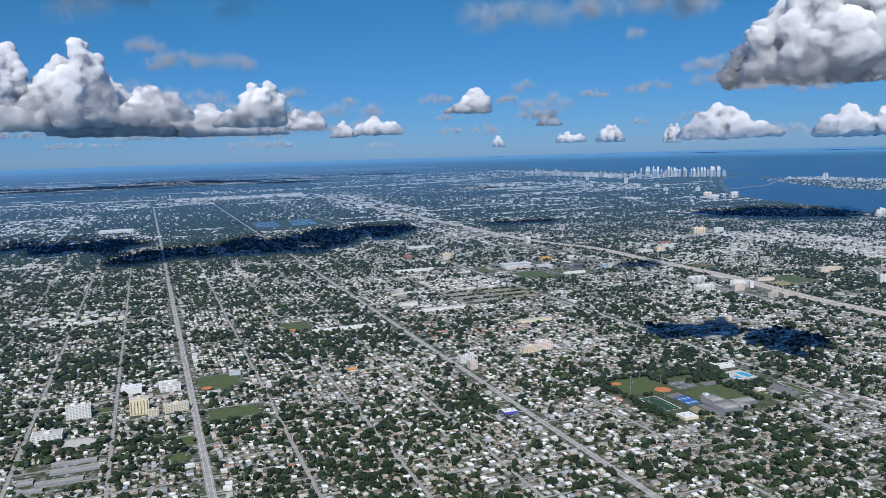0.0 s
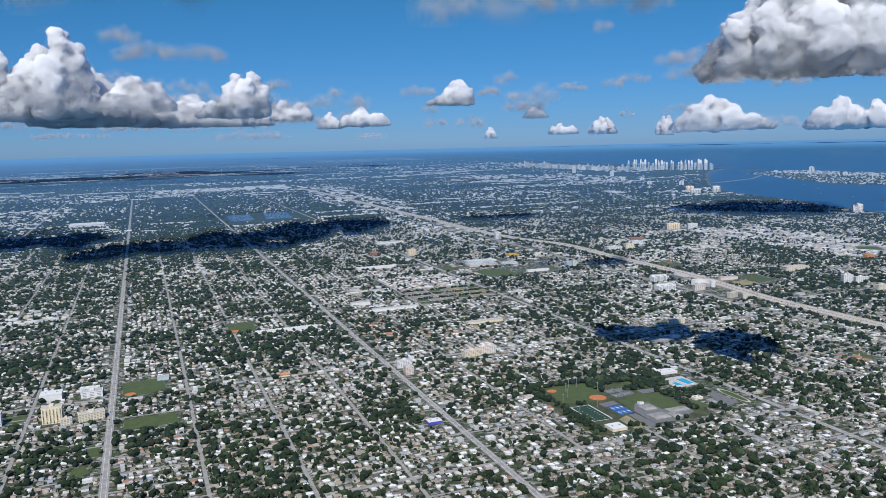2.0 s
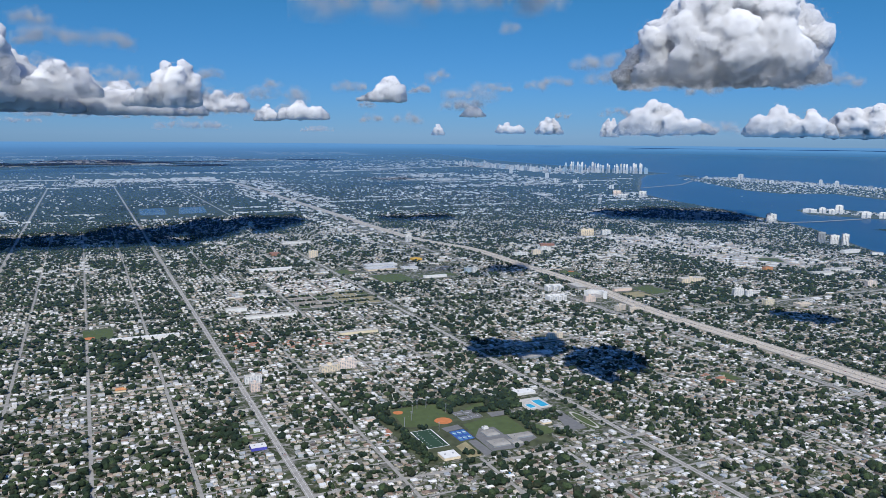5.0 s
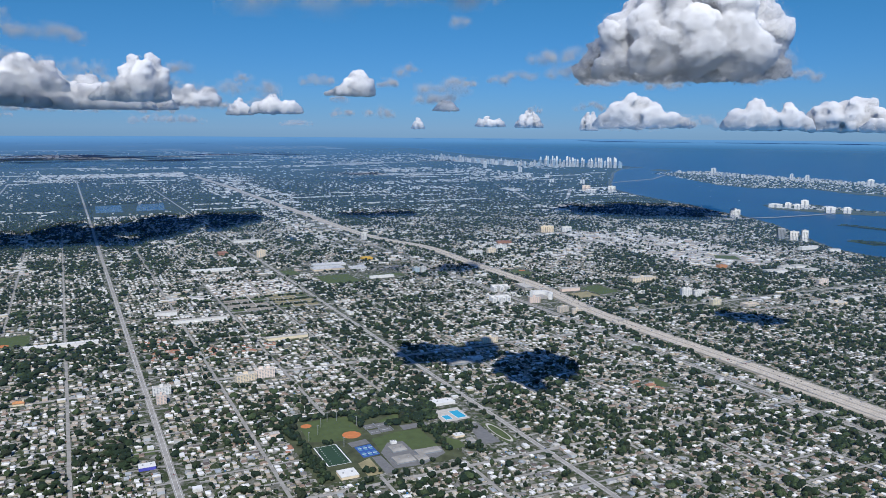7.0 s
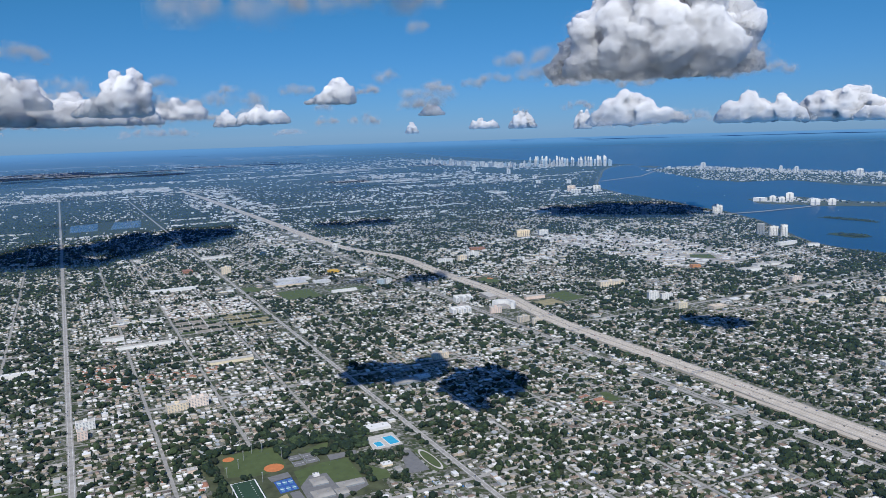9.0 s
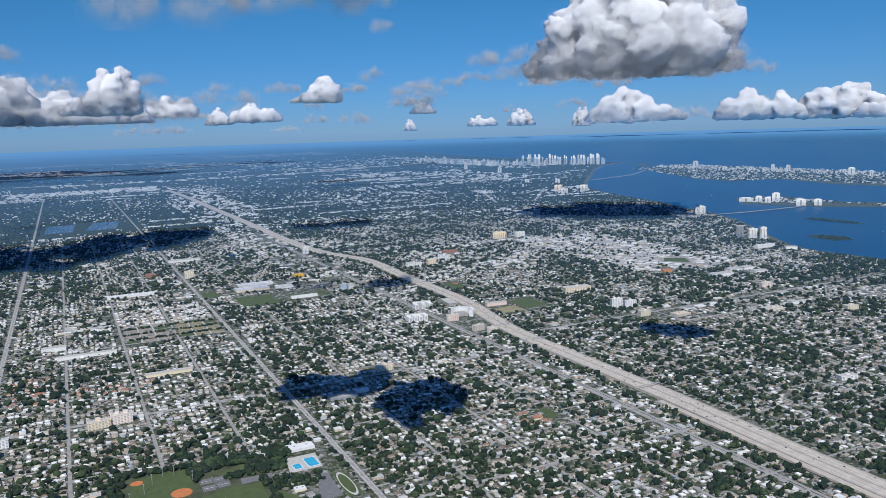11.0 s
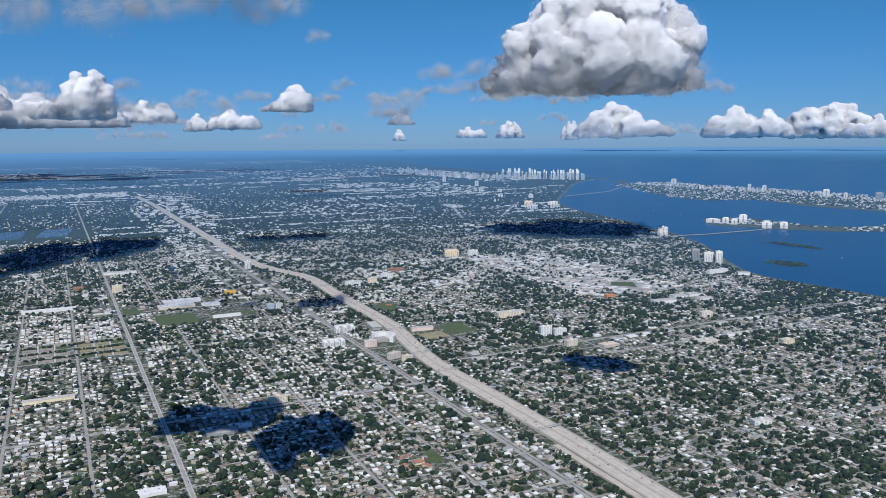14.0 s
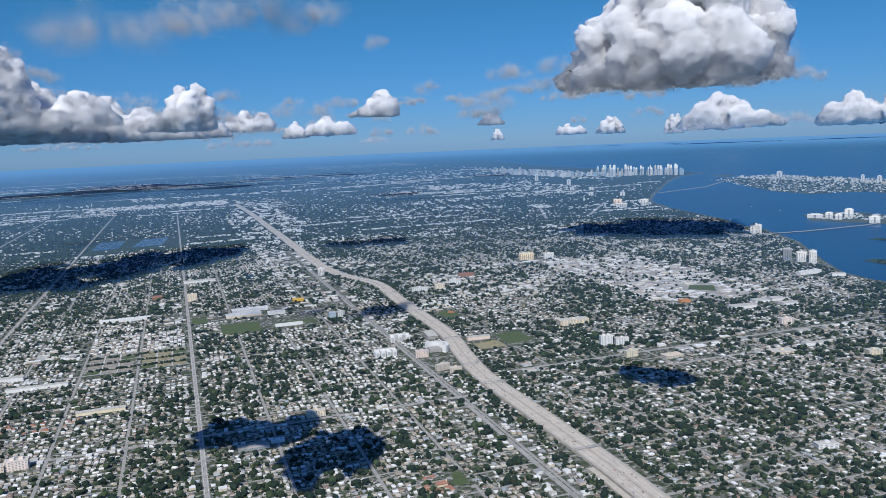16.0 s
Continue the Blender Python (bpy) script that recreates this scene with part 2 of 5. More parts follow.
# ---- building tools ----
def mesh_from(name, verts, faces, mats, indices=None, smooth=False):
    me = bpy.data.meshes.new(name)
    me.from_pydata([tuple(v) for v in verts], [], faces)
    for m in mats:
        me.materials.append(m)
    if indices is not None:
        me.polygons.foreach_set("material_index", np.asarray(indices, np.int32))
    if smooth:
        me.polygons.foreach_set("use_smooth", np.ones(len(me.polygons), bool))
    me.update()
    return me


def big_mesh(name, verts, sides, mats, indices, smooth=False):
    """A mesh of many alike pieces. sides: {corners per face: array of faces}, in the order of indices."""
    me = bpy.data.meshes.new(name)
    loops = np.concatenate([f.ravel() for f in sides])
    totals = np.concatenate([np.full(len(f), f.shape[1]) for f in sides])
    me.vertices.add(len(verts))
    me.vertices.foreach_set("co", np.asarray(verts, np.float32).ravel())
    me.loops.add(len(loops))
    me.loops.foreach_set("vertex_index", loops.astype(np.int32))
    me.polygons.add(len(totals))
    me.polygons.foreach_set("loop_start", (np.cumsum(totals) - totals).astype(np.int32))
    for m in mats:
        me.materials.append(m)
    me.polygons.foreach_set("material_index", np.asarray(indices, np.int32))
    me.polygons.foreach_set("use_smooth", np.full(len(totals), smooth))
    me.update(calc_edges=True)
    me.validate()
    return me


rng = np.random.default_rng(7)


def many_houses(name, rows, mats, flat=False):
    """rows: x, y, ground, width, depth, wall height, roof height, turn. A hipped roof with eaves, or a flat one."""
    r = np.asarray(rows, float)
    n = len(r)
    x, y, z, w, d, h, rh, turn = r.T
    along = np.maximum(w - d, 0.15 * w) * 0.5
    zero = np.zeros(n)
    if flat:
        px = np.stack([-w, w, w, -w, -w, w, w, -w], 1) / 2
        py = np.stack([-d, -d, d, d, -d, -d, d, d], 1) / 2
        pz = np.stack([zero] * 4 + [h] * 4, 1)
        quads = np.array([[0, 1, 5, 4], [1, 2, 6, 5], [2, 3, 7, 6], [3, 0, 4, 7], [4, 5, 6, 7]])
        tris, mq, mt = np.zeros((0, 3), int), [0, 0, 0, 0, 1], []
    else:
        ew, ed = w * 1.12, d * 1.12
        px = np.stack([-w, w, w, -w, -ew, ew, ew, -ew, -along * 1.0, along * 1.0], 1) / 2
        py = np.stack([-d, -d, d, d, -ed, -ed, ed, ed, zero, zero], 1) / 2
        pz = np.stack([zero] * 4 + [h] * 4 + [h + rh] * 2, 1)
        quads = np.array([[0, 1, 5, 4], [1, 2, 6, 5], [2, 3, 7, 6], [3, 0, 4, 7], [4, 5, 9, 8], [6, 7, 8, 9]])
        tris, mq, mt = np.array([[5, 6, 9], [7, 4, 8]]), [0, 0, 0, 0, 1, 1], [1, 1]
    k = px.shape[1]
    c, s = np.cos(turn)[:, None], np.sin(turn)[:, None]
    verts = np.stack([x[:, None] + c * px - s * py, y[:, None] + s * px + c * py, z[:, None] + pz], -1).reshape(-1, 3)
    base = (np.arange(n) * k)[:, None, None]
    sides = [(base + quads).reshape(-1, 4), (base + tris).reshape(-1, 3)]
    return new(name, big_mesh(name, verts, [s_ for s_ in sides if len(s_)], mats, np.r_[np.tile(mq, n), np.tile(mt, n)]))


def ball_shape(level):
    if level == 0:
        v = np.array([(1, 0, 0), (0, 1, 0), (-1, 0, 0), (0, -1, 0), (0, 0, 1), (0, 0, -1)], float)
        return v, np.array([(0, 1, 4), (1, 2, 4), (2, 3, 4), (3, 0, 4), (1, 0, 5), (2, 1, 5), (3, 2, 5), (0, 3, 5)])
    bm = bmesh.new()
    bmesh.ops.create_icosphere(bm, subdivisions=level, radius=1.0)
    v = np.array([p.co[:] for p in bm.verts])
    f = np.array([[p.index for p in q.verts] for q in bm.faces])
    bm.free()
    return v, f


def many_trees(name, rows, level, mat):
    """rows: x, y, ground, crown radius, height. Each crown is an uneven ball of leaves whose corners are pushed about."""
    v0, f0 = ball_shape(level)
    r = np.asarray(rows, float)
    n = len(r)
    push = 1 + rng.uniform(-0.32, 0.32, (n, len(v0), 1))
    v = v0[None] * push
    turn = rng.uniform(0, 6.28, n)
    c, s = np.cos(turn)[:, None], np.sin(turn)[:, None]
    vx, vy = v[..., 0] * c - v[..., 1] * s, v[..., 0] * s + v[..., 1] * c
    stretch = rng.uniform(0.8, 1.25, n)
    verts = np.stack([r[:, 0, None] + vx * (r[:, 3] * stretch)[:, None], r[:, 1, None] + vy * (r[:, 3] / stretch)[:, None],
                      r[:, 2, None] + r[:, 4, None] * 0.55 + v[..., 2] * r[:, 4, None] * 0.5], -1).reshape(-1, 3)
    faces = ((np.arange(n) * len(v0))[:, None, None] + f0).reshape(-1, 3)
    return new(name, big_mesh(name, verts, [faces], [mat], np.zeros(len(faces))))


def sheet(name, outline, z, mat, kind="structure", label="", category=""):
    ob = new(name, mesh_from(name, [(x, y, z) for x, y in outline], [list(range(len(outline)))], [mat]))
    return tagged(ob, label, category, kind=kind)


def smooth_line(points, steps=8):
    p = [Vector(q) for q in points]
    p = [2 * p[0] - p[1]] + p + [2 * p[-1] - p[-2]]
    out = []
    for i in range(1, len(p) - 2):
        for k in range(steps):
            t = k / steps
            out.append(0.5 * (2 * p[i] + (p[i + 1] - p[i - 1]) * t + (2 * p[i - 1] - 5 * p[i] + 4 * p[i + 1] - p[i + 2]) * t * t
                              + (3 * p[i] - p[i - 1] - 3 * p[i + 1] + p[i + 2]) * t ** 3))
    return out + [p[-2]]


def ribbon(name, line, left, right, z, thick, mat):
    """A slab along a line, from left to right of it, with sides that reach down by thick."""
    line = [Vector(q[:2]) for q in line]
    verts, faces = [], []
    for i, q in enumerate(line):
        way = (line[min(i + 1, len(line) - 1)] - line[max(i - 1, 0)]).normalized()
        side = Vector((way.y, -way.x))
        zz = z(i) if callable(z) else z
        for off, down in ((left, thick), (left, 0), (right, 0), (right, thick)):
            p = q + side * off
            verts.append((p.x, p.y, zz - down))
    for i in range(len(line) - 1):
        for k in range(3):
            a = i * 4 + k
            faces.append([a, a + 1, a + 5, a + 4])
    return mesh_from(name, verts, faces, [mat])


# ---- ground, water, islands ----
sheet("ground", [(-5200, -1500), (5200, -1500), (5200, 5400), (-5200, 5400)], 0.0, m_ground, label="flat city ground of lawns, yards and paving", category="ground")
COAST = [(470, -1500), (488, 100), (490, 256), (486, 300), (490, 322), (505, 348), (530, 385), (556, 424), (586, 490), (592, 525), (612, 575),
         (628, 640), (640, 690), (672, 770), (730, 850), (800, 935), (900, 1060), (985, 1150), (1040, 1185), (1075, 1190), (1085, 1400),
         (1090, 1700), (1130, 2060), (1240, 2600), (1420, 3500), (1700, 5400), (5200, 5400), (5200, -1500)]
sheet("water", COAST, 0.06, m_water, label="deep blue bay and open ocean", category="water")
BARRIER = [(940, 968), (960, 1010), (1000, 1030), (1080, 1040), (1082, 900), (1075, 740), (1060, 640), (1045, 480), (1030, 250), (920, 250),
           (900, 420), (885, 530), (880, 600), (905, 690), (880, 705), (843, 712), (850, 780), (880, 850)]
sheet("barrier_island", BARRIER, 0.16, m_sand, label="low built-up barrier island between bay and ocean", category="island")

# ---- roads ----
for x, half in ((7.8, 0.9), (84.4, 0.82), (161.2, 0.7), (-68.9, 0.85)):
    ob = new("road", ribbon("road", [(x, -60), (x, 1100)], -half, half, 0.05, 0.05, m_avenue))
    tagged(ob, "wide bleached concrete avenue running straight north", "road", kind="structure")
HIGHWAY = smooth_line([(249, 20, 0), (250.2, 120, 0), (251.4, 160, 0), (251.4, 200, 0), (251.4, 238, 0), (254.6, 266, 0), (259.5, 298, 0), (260.5, 340, 0), (261, 375, 0),
                       (263, 410, 0), (261.5, 433, 0), (252, 465, 0), (246.5, 510, 0), (246, 600, 0), (246.5, 700, 0), (246, 820, 0), (246, 1000, 0), (242, 1180, 0)])
ob = new("highway", ribbon("highway", HIGHWAY, -3.55, 3.55, 0.5, 0.5, m_concrete))
tagged(ob, "broad tan concrete motorway on a low bank", "motorway", kind="structure")


def part(name, bm, mat, parent, label=""):
    me = bpy.data.meshes.new(name)
    bm.to_mesh(me)
    bm.free()
    me.materials.append(mat)
    ob = new(name, me)
    ob.parent = parent
    return tagged(ob, label)


def mesh_part(name, me, parent, label="", place=None):
    ob = new(name, me)
    ob.parent = parent
    if place is not None:
        ob.matrix_basis = place
    return tagged(ob, label)


def thing(name, x, y, z=0.0, turn=0.0, label="", category="", group=""):
    ob = new(name)
    ob.empty_display_size = 0.5
    ob.matrix_basis = pose(x, y, z, 0, 0, turn)
    return tagged(ob, label, category, group)


def block(w, d, h, x=0.0, y=0.0, z=0.0, bevel=0.0):
    bm = bmesh.new()
    bmesh.ops.create_cube(bm, size=1.0, matrix=Matrix.Translation((x, y, z + h / 2)) @ Matrix.Diagonal((w, d, h, 1)))
    if bevel:
        bmesh.ops.bevel(bm, geom=bm.edges[:], offset=bevel, segments=1, affect="EDGES")
    return bm


def box_mesh(name, w, d, h, mat, x=0.0, y=0.0, z=0.0):
    bm = block(w, d, h, x, y, z)
    me = bpy.data.meshes.new(name)
    bm.to_mesh(me)
    bm.free()
    me.materials.append(mat)
    return me


def strip(name, x0, y0, x1, y1, z, mat, label, category="road"):
    ob = new(name, mesh_from(name, [(x0, y0, z), (x1, y0, z), (x1, y1, z), (x0, y1, z)], [[0, 1, 2, 3]], [mat]))
    return tagged(ob, label, category, kind="structure")


# ---- distant ground cover ----
sheet("distant_canopy", [(-5200, 640), (612, 640), (640, 700), (672, 775), (730, 858), (800, 942), (900, 1068), (985, 1160), (1040, 1195), (1070, 1200), (1078, 1400),
                         (1084, 1700), (1124, 2060), (1234, 2600), (1414, 3500), (1690, 5400), (-5200, 5400)], 0.02, m_canopy,
      label="unbroken green tree cover of far suburbs", category="woodland")

# ---- motorway furniture ----
def offset_line(line, off):
    out = []
    for i, q in enumerate(line):
        way = (line[min(i + 1, len(line) - 1)] - line[max(i - 1, 0)]).normalized()
        out.append(Vector((q.x + way.y * off, q.y - way.x * off, 0)))
    return out


highway = bpy.data.objects["highway"]
for off, w, z, mat, name, label in ((0.0, 0.12, 0.62, m_barrier, "median_barrier", "concrete median barrier"), (-3.46, 0.14, 0.62, m_barrier, "parapet", ""), (3.46, 0.14, 0.62, m_barrier, "parapet", ""),
                                    (-2.2, 0.06, 0.512, m_line, "lane_line", ""), (2.2, 0.06, 0.512, m_line, "lane_line", ""), (-1.1, 0.05, 0.512, m_line, "lane_line", ""), (1.1, 0.05, 0.512, m_line, "lane_line", ""),
                                    (-3.0, 0.16, 0.511, m_barrier, "shoulder", "darker worn shoulder"), (3.0, 0.16, 0.511, m_barrier, "shoulder", "darker worn shoulder")):
    mesh_part(name, ribbon(name, offset_line(HIGHWAY, off), -w / 2, w / 2, z, z - 0.5, mat), highway, label)
NEAR_HWY = [q for q in HIGHWAY if q.y < 165]
for off, w, label in ((-4.9, 1.6, "concrete slip road deck"),):
    ob = tagged(new("slip_road", ribbon("slip_road", offset_line(NEAR_HWY, off), -w / 2, w / 2, lambda i: 0.75 if i < 12 else 0.55, 0.5, m_concrete)),
                "narrow concrete slip road beside the motorway", "road", kind="structure")
for y in (172, 231, 252, 290, 343, 392, 470, 560):
    i = min(range(len(HIGHWAY)), key=lambda k: abs(HIGHWAY[k].y - y))
    g = thing("sign_gantry", HIGHWAY[i].x, HIGHWAY[i].y, 0.5, 0, "grey steel sign gantry spanning the motorway lanes", "gantry", "motorway gantries")
    part("beam", block(7.4, 0.14, 0.16, z=0.72), m_steel, g)
    for s in (-3.6, 3.6):
        part("post", block(0.12, 0.12, 0.72, x=s), m_steel, g)
    part("sign_panel", block(1.5, 0.06, 0.36, x=1.6, y=-0.11, z=0.6), m_grey, g, "dark grey back of a sign")

# ---- smaller roads ----
OPEN = [(266, 325, 278, 343), (161, 371, 171, 387), (395, 316, 413, 335), (213.5, 164, 219, 173), (110, 145, 144, 182), (144, 148, 159, 181), (9.6, 221, 23.5, 238), (10, 193, 25, 205), (44, 283, 56, 300), (174, 342, 216, 366), (262, 269, 289, 292), (121, 300.5, 159.5, 363)]


def clear_runs(lo, hi, blocks):
    """The stretches from lo to hi that the blocks leave over."""
    runs = [(lo, hi)]
    for a, z in blocks:
        runs = [piece for s, e in runs for piece in ((s, min(e, a)), (max(s, z), e)) if piece[1] - piece[0] > 2]
    return runs

AVENUES = [7.8 + 19.18 * k for k in range(-14, 35)]
STREETS = [43.0 + 9.0 * k for k in range(0, 70)]
WIDE = (7.8, 84.4, 161.2)


def shore(y):
    for (xa, ya), (xb, yb) in zip(COAST, COAST[1:20]):
        if ya <= y < yb:
            return xa + (xb - xa) * (y - ya) / (yb - ya)
    return 1000.0


def highway_x(y):
    return min(HIGHWAY, key=lambda q: abs(q.y - y)).x


for ax in AVENUES:
    if min(abs(ax - w) for w in WIDE) < 3 or abs(ax - 252) < 9:
        continue
    if ax < 470:
        far_end = 620
        for s, e in clear_runs(-52 if -60 < ax < 320 else max(60, -ax * 3), far_end, [(y0, y1) for x0, y0, x1, y1 in OPEN[:-1] if x0 < ax < x1]):
            strip("road", ax - 0.42, s, ax + 0.42, e, 0.045, m_road, "narrow bleached residential avenue")
strip("road", 235.95, 60, 237.25, 520, 0.05, m_avenue, "wide worn avenue beside the motorway")
for n, sy in enumerate(STREETS):
    wide = 0.85 if sy == 223.0 else 0.62 if sy in (223.0, 304.0, 376.0, 466.0, 538.0, 142.0) else 0.34
    for s, e in clear_runs(-0.2 * sy - 60, min(shore(sy) - 8, 200 + 1.6 * sy), [(x0, x1) for x0, y0, x1, y1 in OPEN[:-1] if y0 < sy < y1]):
        strip("road", s, sy - wide, e, sy + wide, 0.04, m_avenue if wide > 0.5 else m_road, "wide pale cross street" if wide > 0.5 else "narrow residential street")
for sy in range(-47, 43, 9):
    strip("road", -70, sy - 0.34, 242, sy + 0.34, 0.04, m_road, "narrow residential street")
strip("road", 262, 240.0, 470, 241.6, 0.048, m_avenue, "wide pale cross street lined with shops")
for i, off in enumerate((-0.45, 0.45)):
    for x in WIDE:
        strip("lane_line", x + off - 0.025, 60, x + off + 0.025, 420, 0.062, m_line, "worn white lane line", "marking")

# ---- open spaces that stay free of houses ----
BUILT = [(-23.6, 209.5, -16.2, 216.5), (-29.6, 195.5, -21, 204), (-8.6, 206.5, -2.6, 212), (-3.6, 204.8, 7, 211), (-10.8, 227, -4.2, 233), (-1, 224.6, 6, 232), (-17.6, 211.4, -12, 218), (-22.4, 189.6, -14.6, 197), (0.6, 170.4, 5, 177), (3.4, 181.4, 6.4, 188), (-29, 165, -13, 182), (124, 145, 141, 147.5), (52, 277, 77, 281), (85.5, 207, 91, 218), (107, 216, 121, 222), (190, 222, 199, 228), (224, 277, 234, 282), (234, 247, 256, 283), (234, 295, 245, 301),
         (303, 251, 316, 257), (303, 228, 323, 239), (305, 287, 319, 293), (221, 350, 228, 355), (120, 395, 162, 400), (176, 372, 206, 397), (272, 390, 284, 397), (297, 401, 306, 407), (285, 391, 293, 397), (238, 472, 243, 477), (161, 429, 168, 434), (310, 422, 322, 430), (212, 398, 219, 406), (249, 292, 256, 306), (160, 490, 180, 496), (401, 284, 418, 290), (407, 274, 416, 280), (373, 301, 379, 305), (366, 219, 378, 223), (464, 325, 484, 334), (477, 314, 485, 320), (300, 145, 308, 150), (350, 216, 360, 221), (376, 200, 383, 205),
         (363, 452, 390, 464), (491, 350, 503, 371), (470, 329, 484, 334), (209, 165, 215, 168), (148, 147, 158.8, 163.5), (169, 206, 183, 212), (77, 167, 82, 171), (52, 222, 56, 225), (126, 257, 141, 260), (101, 293.8, 120, 296.2), (96, 308, 104, 311), (144, 445, 149.5, 453), (384, 278, 409, 283), (263, 284, 273, 287)]


def off_roads(x, y, gap):
    return min(abs(x - w) for w in WIDE) > 0.9 + gap and abs(x - 236.6) > 0.65 + gap and min(abs(y - s) for s in (223, 304, 376, 466, 538, 142)) > 0.62 + gap * 0.6 \
        and not (x > 262 and abs(y - 240.8) < 0.8 + gap)


def free(x, y, gap=0.7, all_of=True):
    if abs(x - highway_x(y)) < (6.2 if y < 180 else 4.2) or x > shore(y) - 5 or not off_roads(x, y, gap):
        return False
    return not any(a < x < c and b < y < d for a, b, c, d in (OPEN + BUILT if all_of else OPEN))


def inside_industry(x, y):
    return (368 < x < 436 and 300 < y < 446 and x - 368 > (y - 446) * -0.0 and x < 436 - max(0, 330 - y) * 0.3) or (214 < x < 243 and y > 385) \
        or (150 < x < 236 and 372 < y < 392) or (262 < x < 470 and 236 < y < 246) or (300 < x < 420 and 440 < y < 452)


def shopping(x, y):
    return min(abs(x - w) for w in WIDE) < 3.6 or abs(x - 236.6) < 4.5 or min(abs(y - s) for s in (223, 304, 376, 466, 538)) < 2.6


def canopy(x, y):
    """How wooded a spot is, from 0 to 1."""
    v = 0.47 + 0.8 * noise.noise((x * 0.035, y * 0.035, 1.3)) + 1.2 * noise.noise((x * 0.23, y * 0.29, 4.1))
    return min(1.0, max(0.14, v + (0.15 if x > 262 else 0.22 if x < 80 else 0.04)))


houses, shops, trees, clutter = [], [], [], []
near_houses, near_trees = [], []
for k, ax in enumerate(AVENUES):
    for sy in STREETS:
        far_left, far_right = -0.2 * sy - 28, 165 + 1.5 * sy
        if not (far_left < ax + 10 < far_right):
            continue
        detail = 1.0 if sy < 420 else 0.85
        tilt = random.gauss(0, 0.05)
        for gx in range(10):
            for gy in range(4):
                if random.random() < (0.30 if gy in (1, 2) else 0.16) + (0.30 * canopy(ax + 1.45 + gx * 1.81, sy + 1.5 + gy * 2) if sy > 260 or ax > 255 else 0.0):
                    continue
                hx, hy = ax + 1.45 + gx * 1.81 + random.gauss(0, 0.24), sy + 1.5 + gy * 2.0 + random.gauss(0, 0.22)
                if not free(hx, hy):
                    continue
                if inside_industry(hx, hy):
                    if random.random() < (0.36 if hx > 300 else 0.24) and free(hx, hy, 2.0):
                        shops.append((hx, hy, 0, random.uniform(1.8, 5.0), random.uniform(1.4, 3.2), random.uniform(0.35, 0.65), 0, random.gauss(0, 0.03)))
                    continue
                if shopping(hx, hy) and random.random() < 0.7:
                    if random.random() < 0.6 and free(hx, hy, 1.1):
                        shops.append((hx, hy, 0, random.uniform(0.9, 2.0), random.uniform(0.9, 1.8), random.uniform(0.35, 0.7), 0, random.gauss(0, 0.03)))
                    continue
                if hy > 330 and noise.noise((hx * 0.022, hy * 0.018, 9.4)) > 0.2:
                    if random.random() < 0.45 and free(hx, hy, 1.2):
                        shops.append((hx, hy, 0, random.uniform(1.4, 3.4), random.uniform(1.0, 1.8), random.uniform(0.4, 0.8), 0, random.gauss(0, 0.03)))
                    continue
                w = random.choice((random.uniform(0.72, 1.08), random.uniform(1.0, 1.5)))
                h = (hx, hy, 0, w, random.uniform(0.72, 1.15), random.uniform(0.26, 0.38), random.uniform(0.10, 0.26), random.choice((0, 1.5708)) + tilt + random.gauss(0, 0.05))
                if 96 < hx < 168 and 112 < hy < 143 and len(near_houses) < 300:
                    near_houses.append(h)
                else:
                    houses.append(h)
                    if hy < 240 and random.random() < 0.55:
                        houses.append((hx + random.uniform(-0.5, 0.5), hy + random.choice((-0.5, 0.5)), 0, random.uniform(0.45, 0.8), random.uniform(0.4, 0.65), 0.24, random.uniform(0.03, 0.14), h[7]))
                if hy < 230:
                    for _ in range(2 if hy < 170 else 1):
                        clutter.append((hx + random.uniform(-0.95, 0.95), hy + random.uniform(-1.1, 1.1), 0, random.uniform(0.16, 0.42), random.uniform(0.14, 0.3), random.uniform(0.1, 0.24), 0, random.choice((0, 1.57)) + tilt))
        for _ in range(int((124 if sy < 190 else 82 if sy < 270 else 72) * detail)):
            tx, ty = ax + random.uniform(0.8, 18.4), sy + random.choice((0.8, 4.5, 8.2, random.uniform(0.5, 8.5), random.uniform(0.5, 8.5))) + random.gauss(0, 0.4)
            c = canopy(tx, ty)
            if not free(tx, ty, 0.3) or abs(ty - sy - 4.5) > 4.0 or random.random() > c or (inside_industry(tx, ty) and random.random() < 0.62) or (shopping(tx, ty) and random.random() < 0.55):
                continue
            r = min(1.3, random.lognormvariate(-0.68, 0.46) * (0.62 + 0.68 * c)) * (0.86 if sy < 235 else 1.0 if sy < 420 else 1.15)
            t = (tx, ty, 0, r, min(1.5, r * random.uniform(1.2, 1.7)))
            if 96 < tx < 168 and 112 < ty < 143 and len(near_trees) < 300 and r > 0.45:
                near_trees.append(t)
            else:
                trees.append(t)
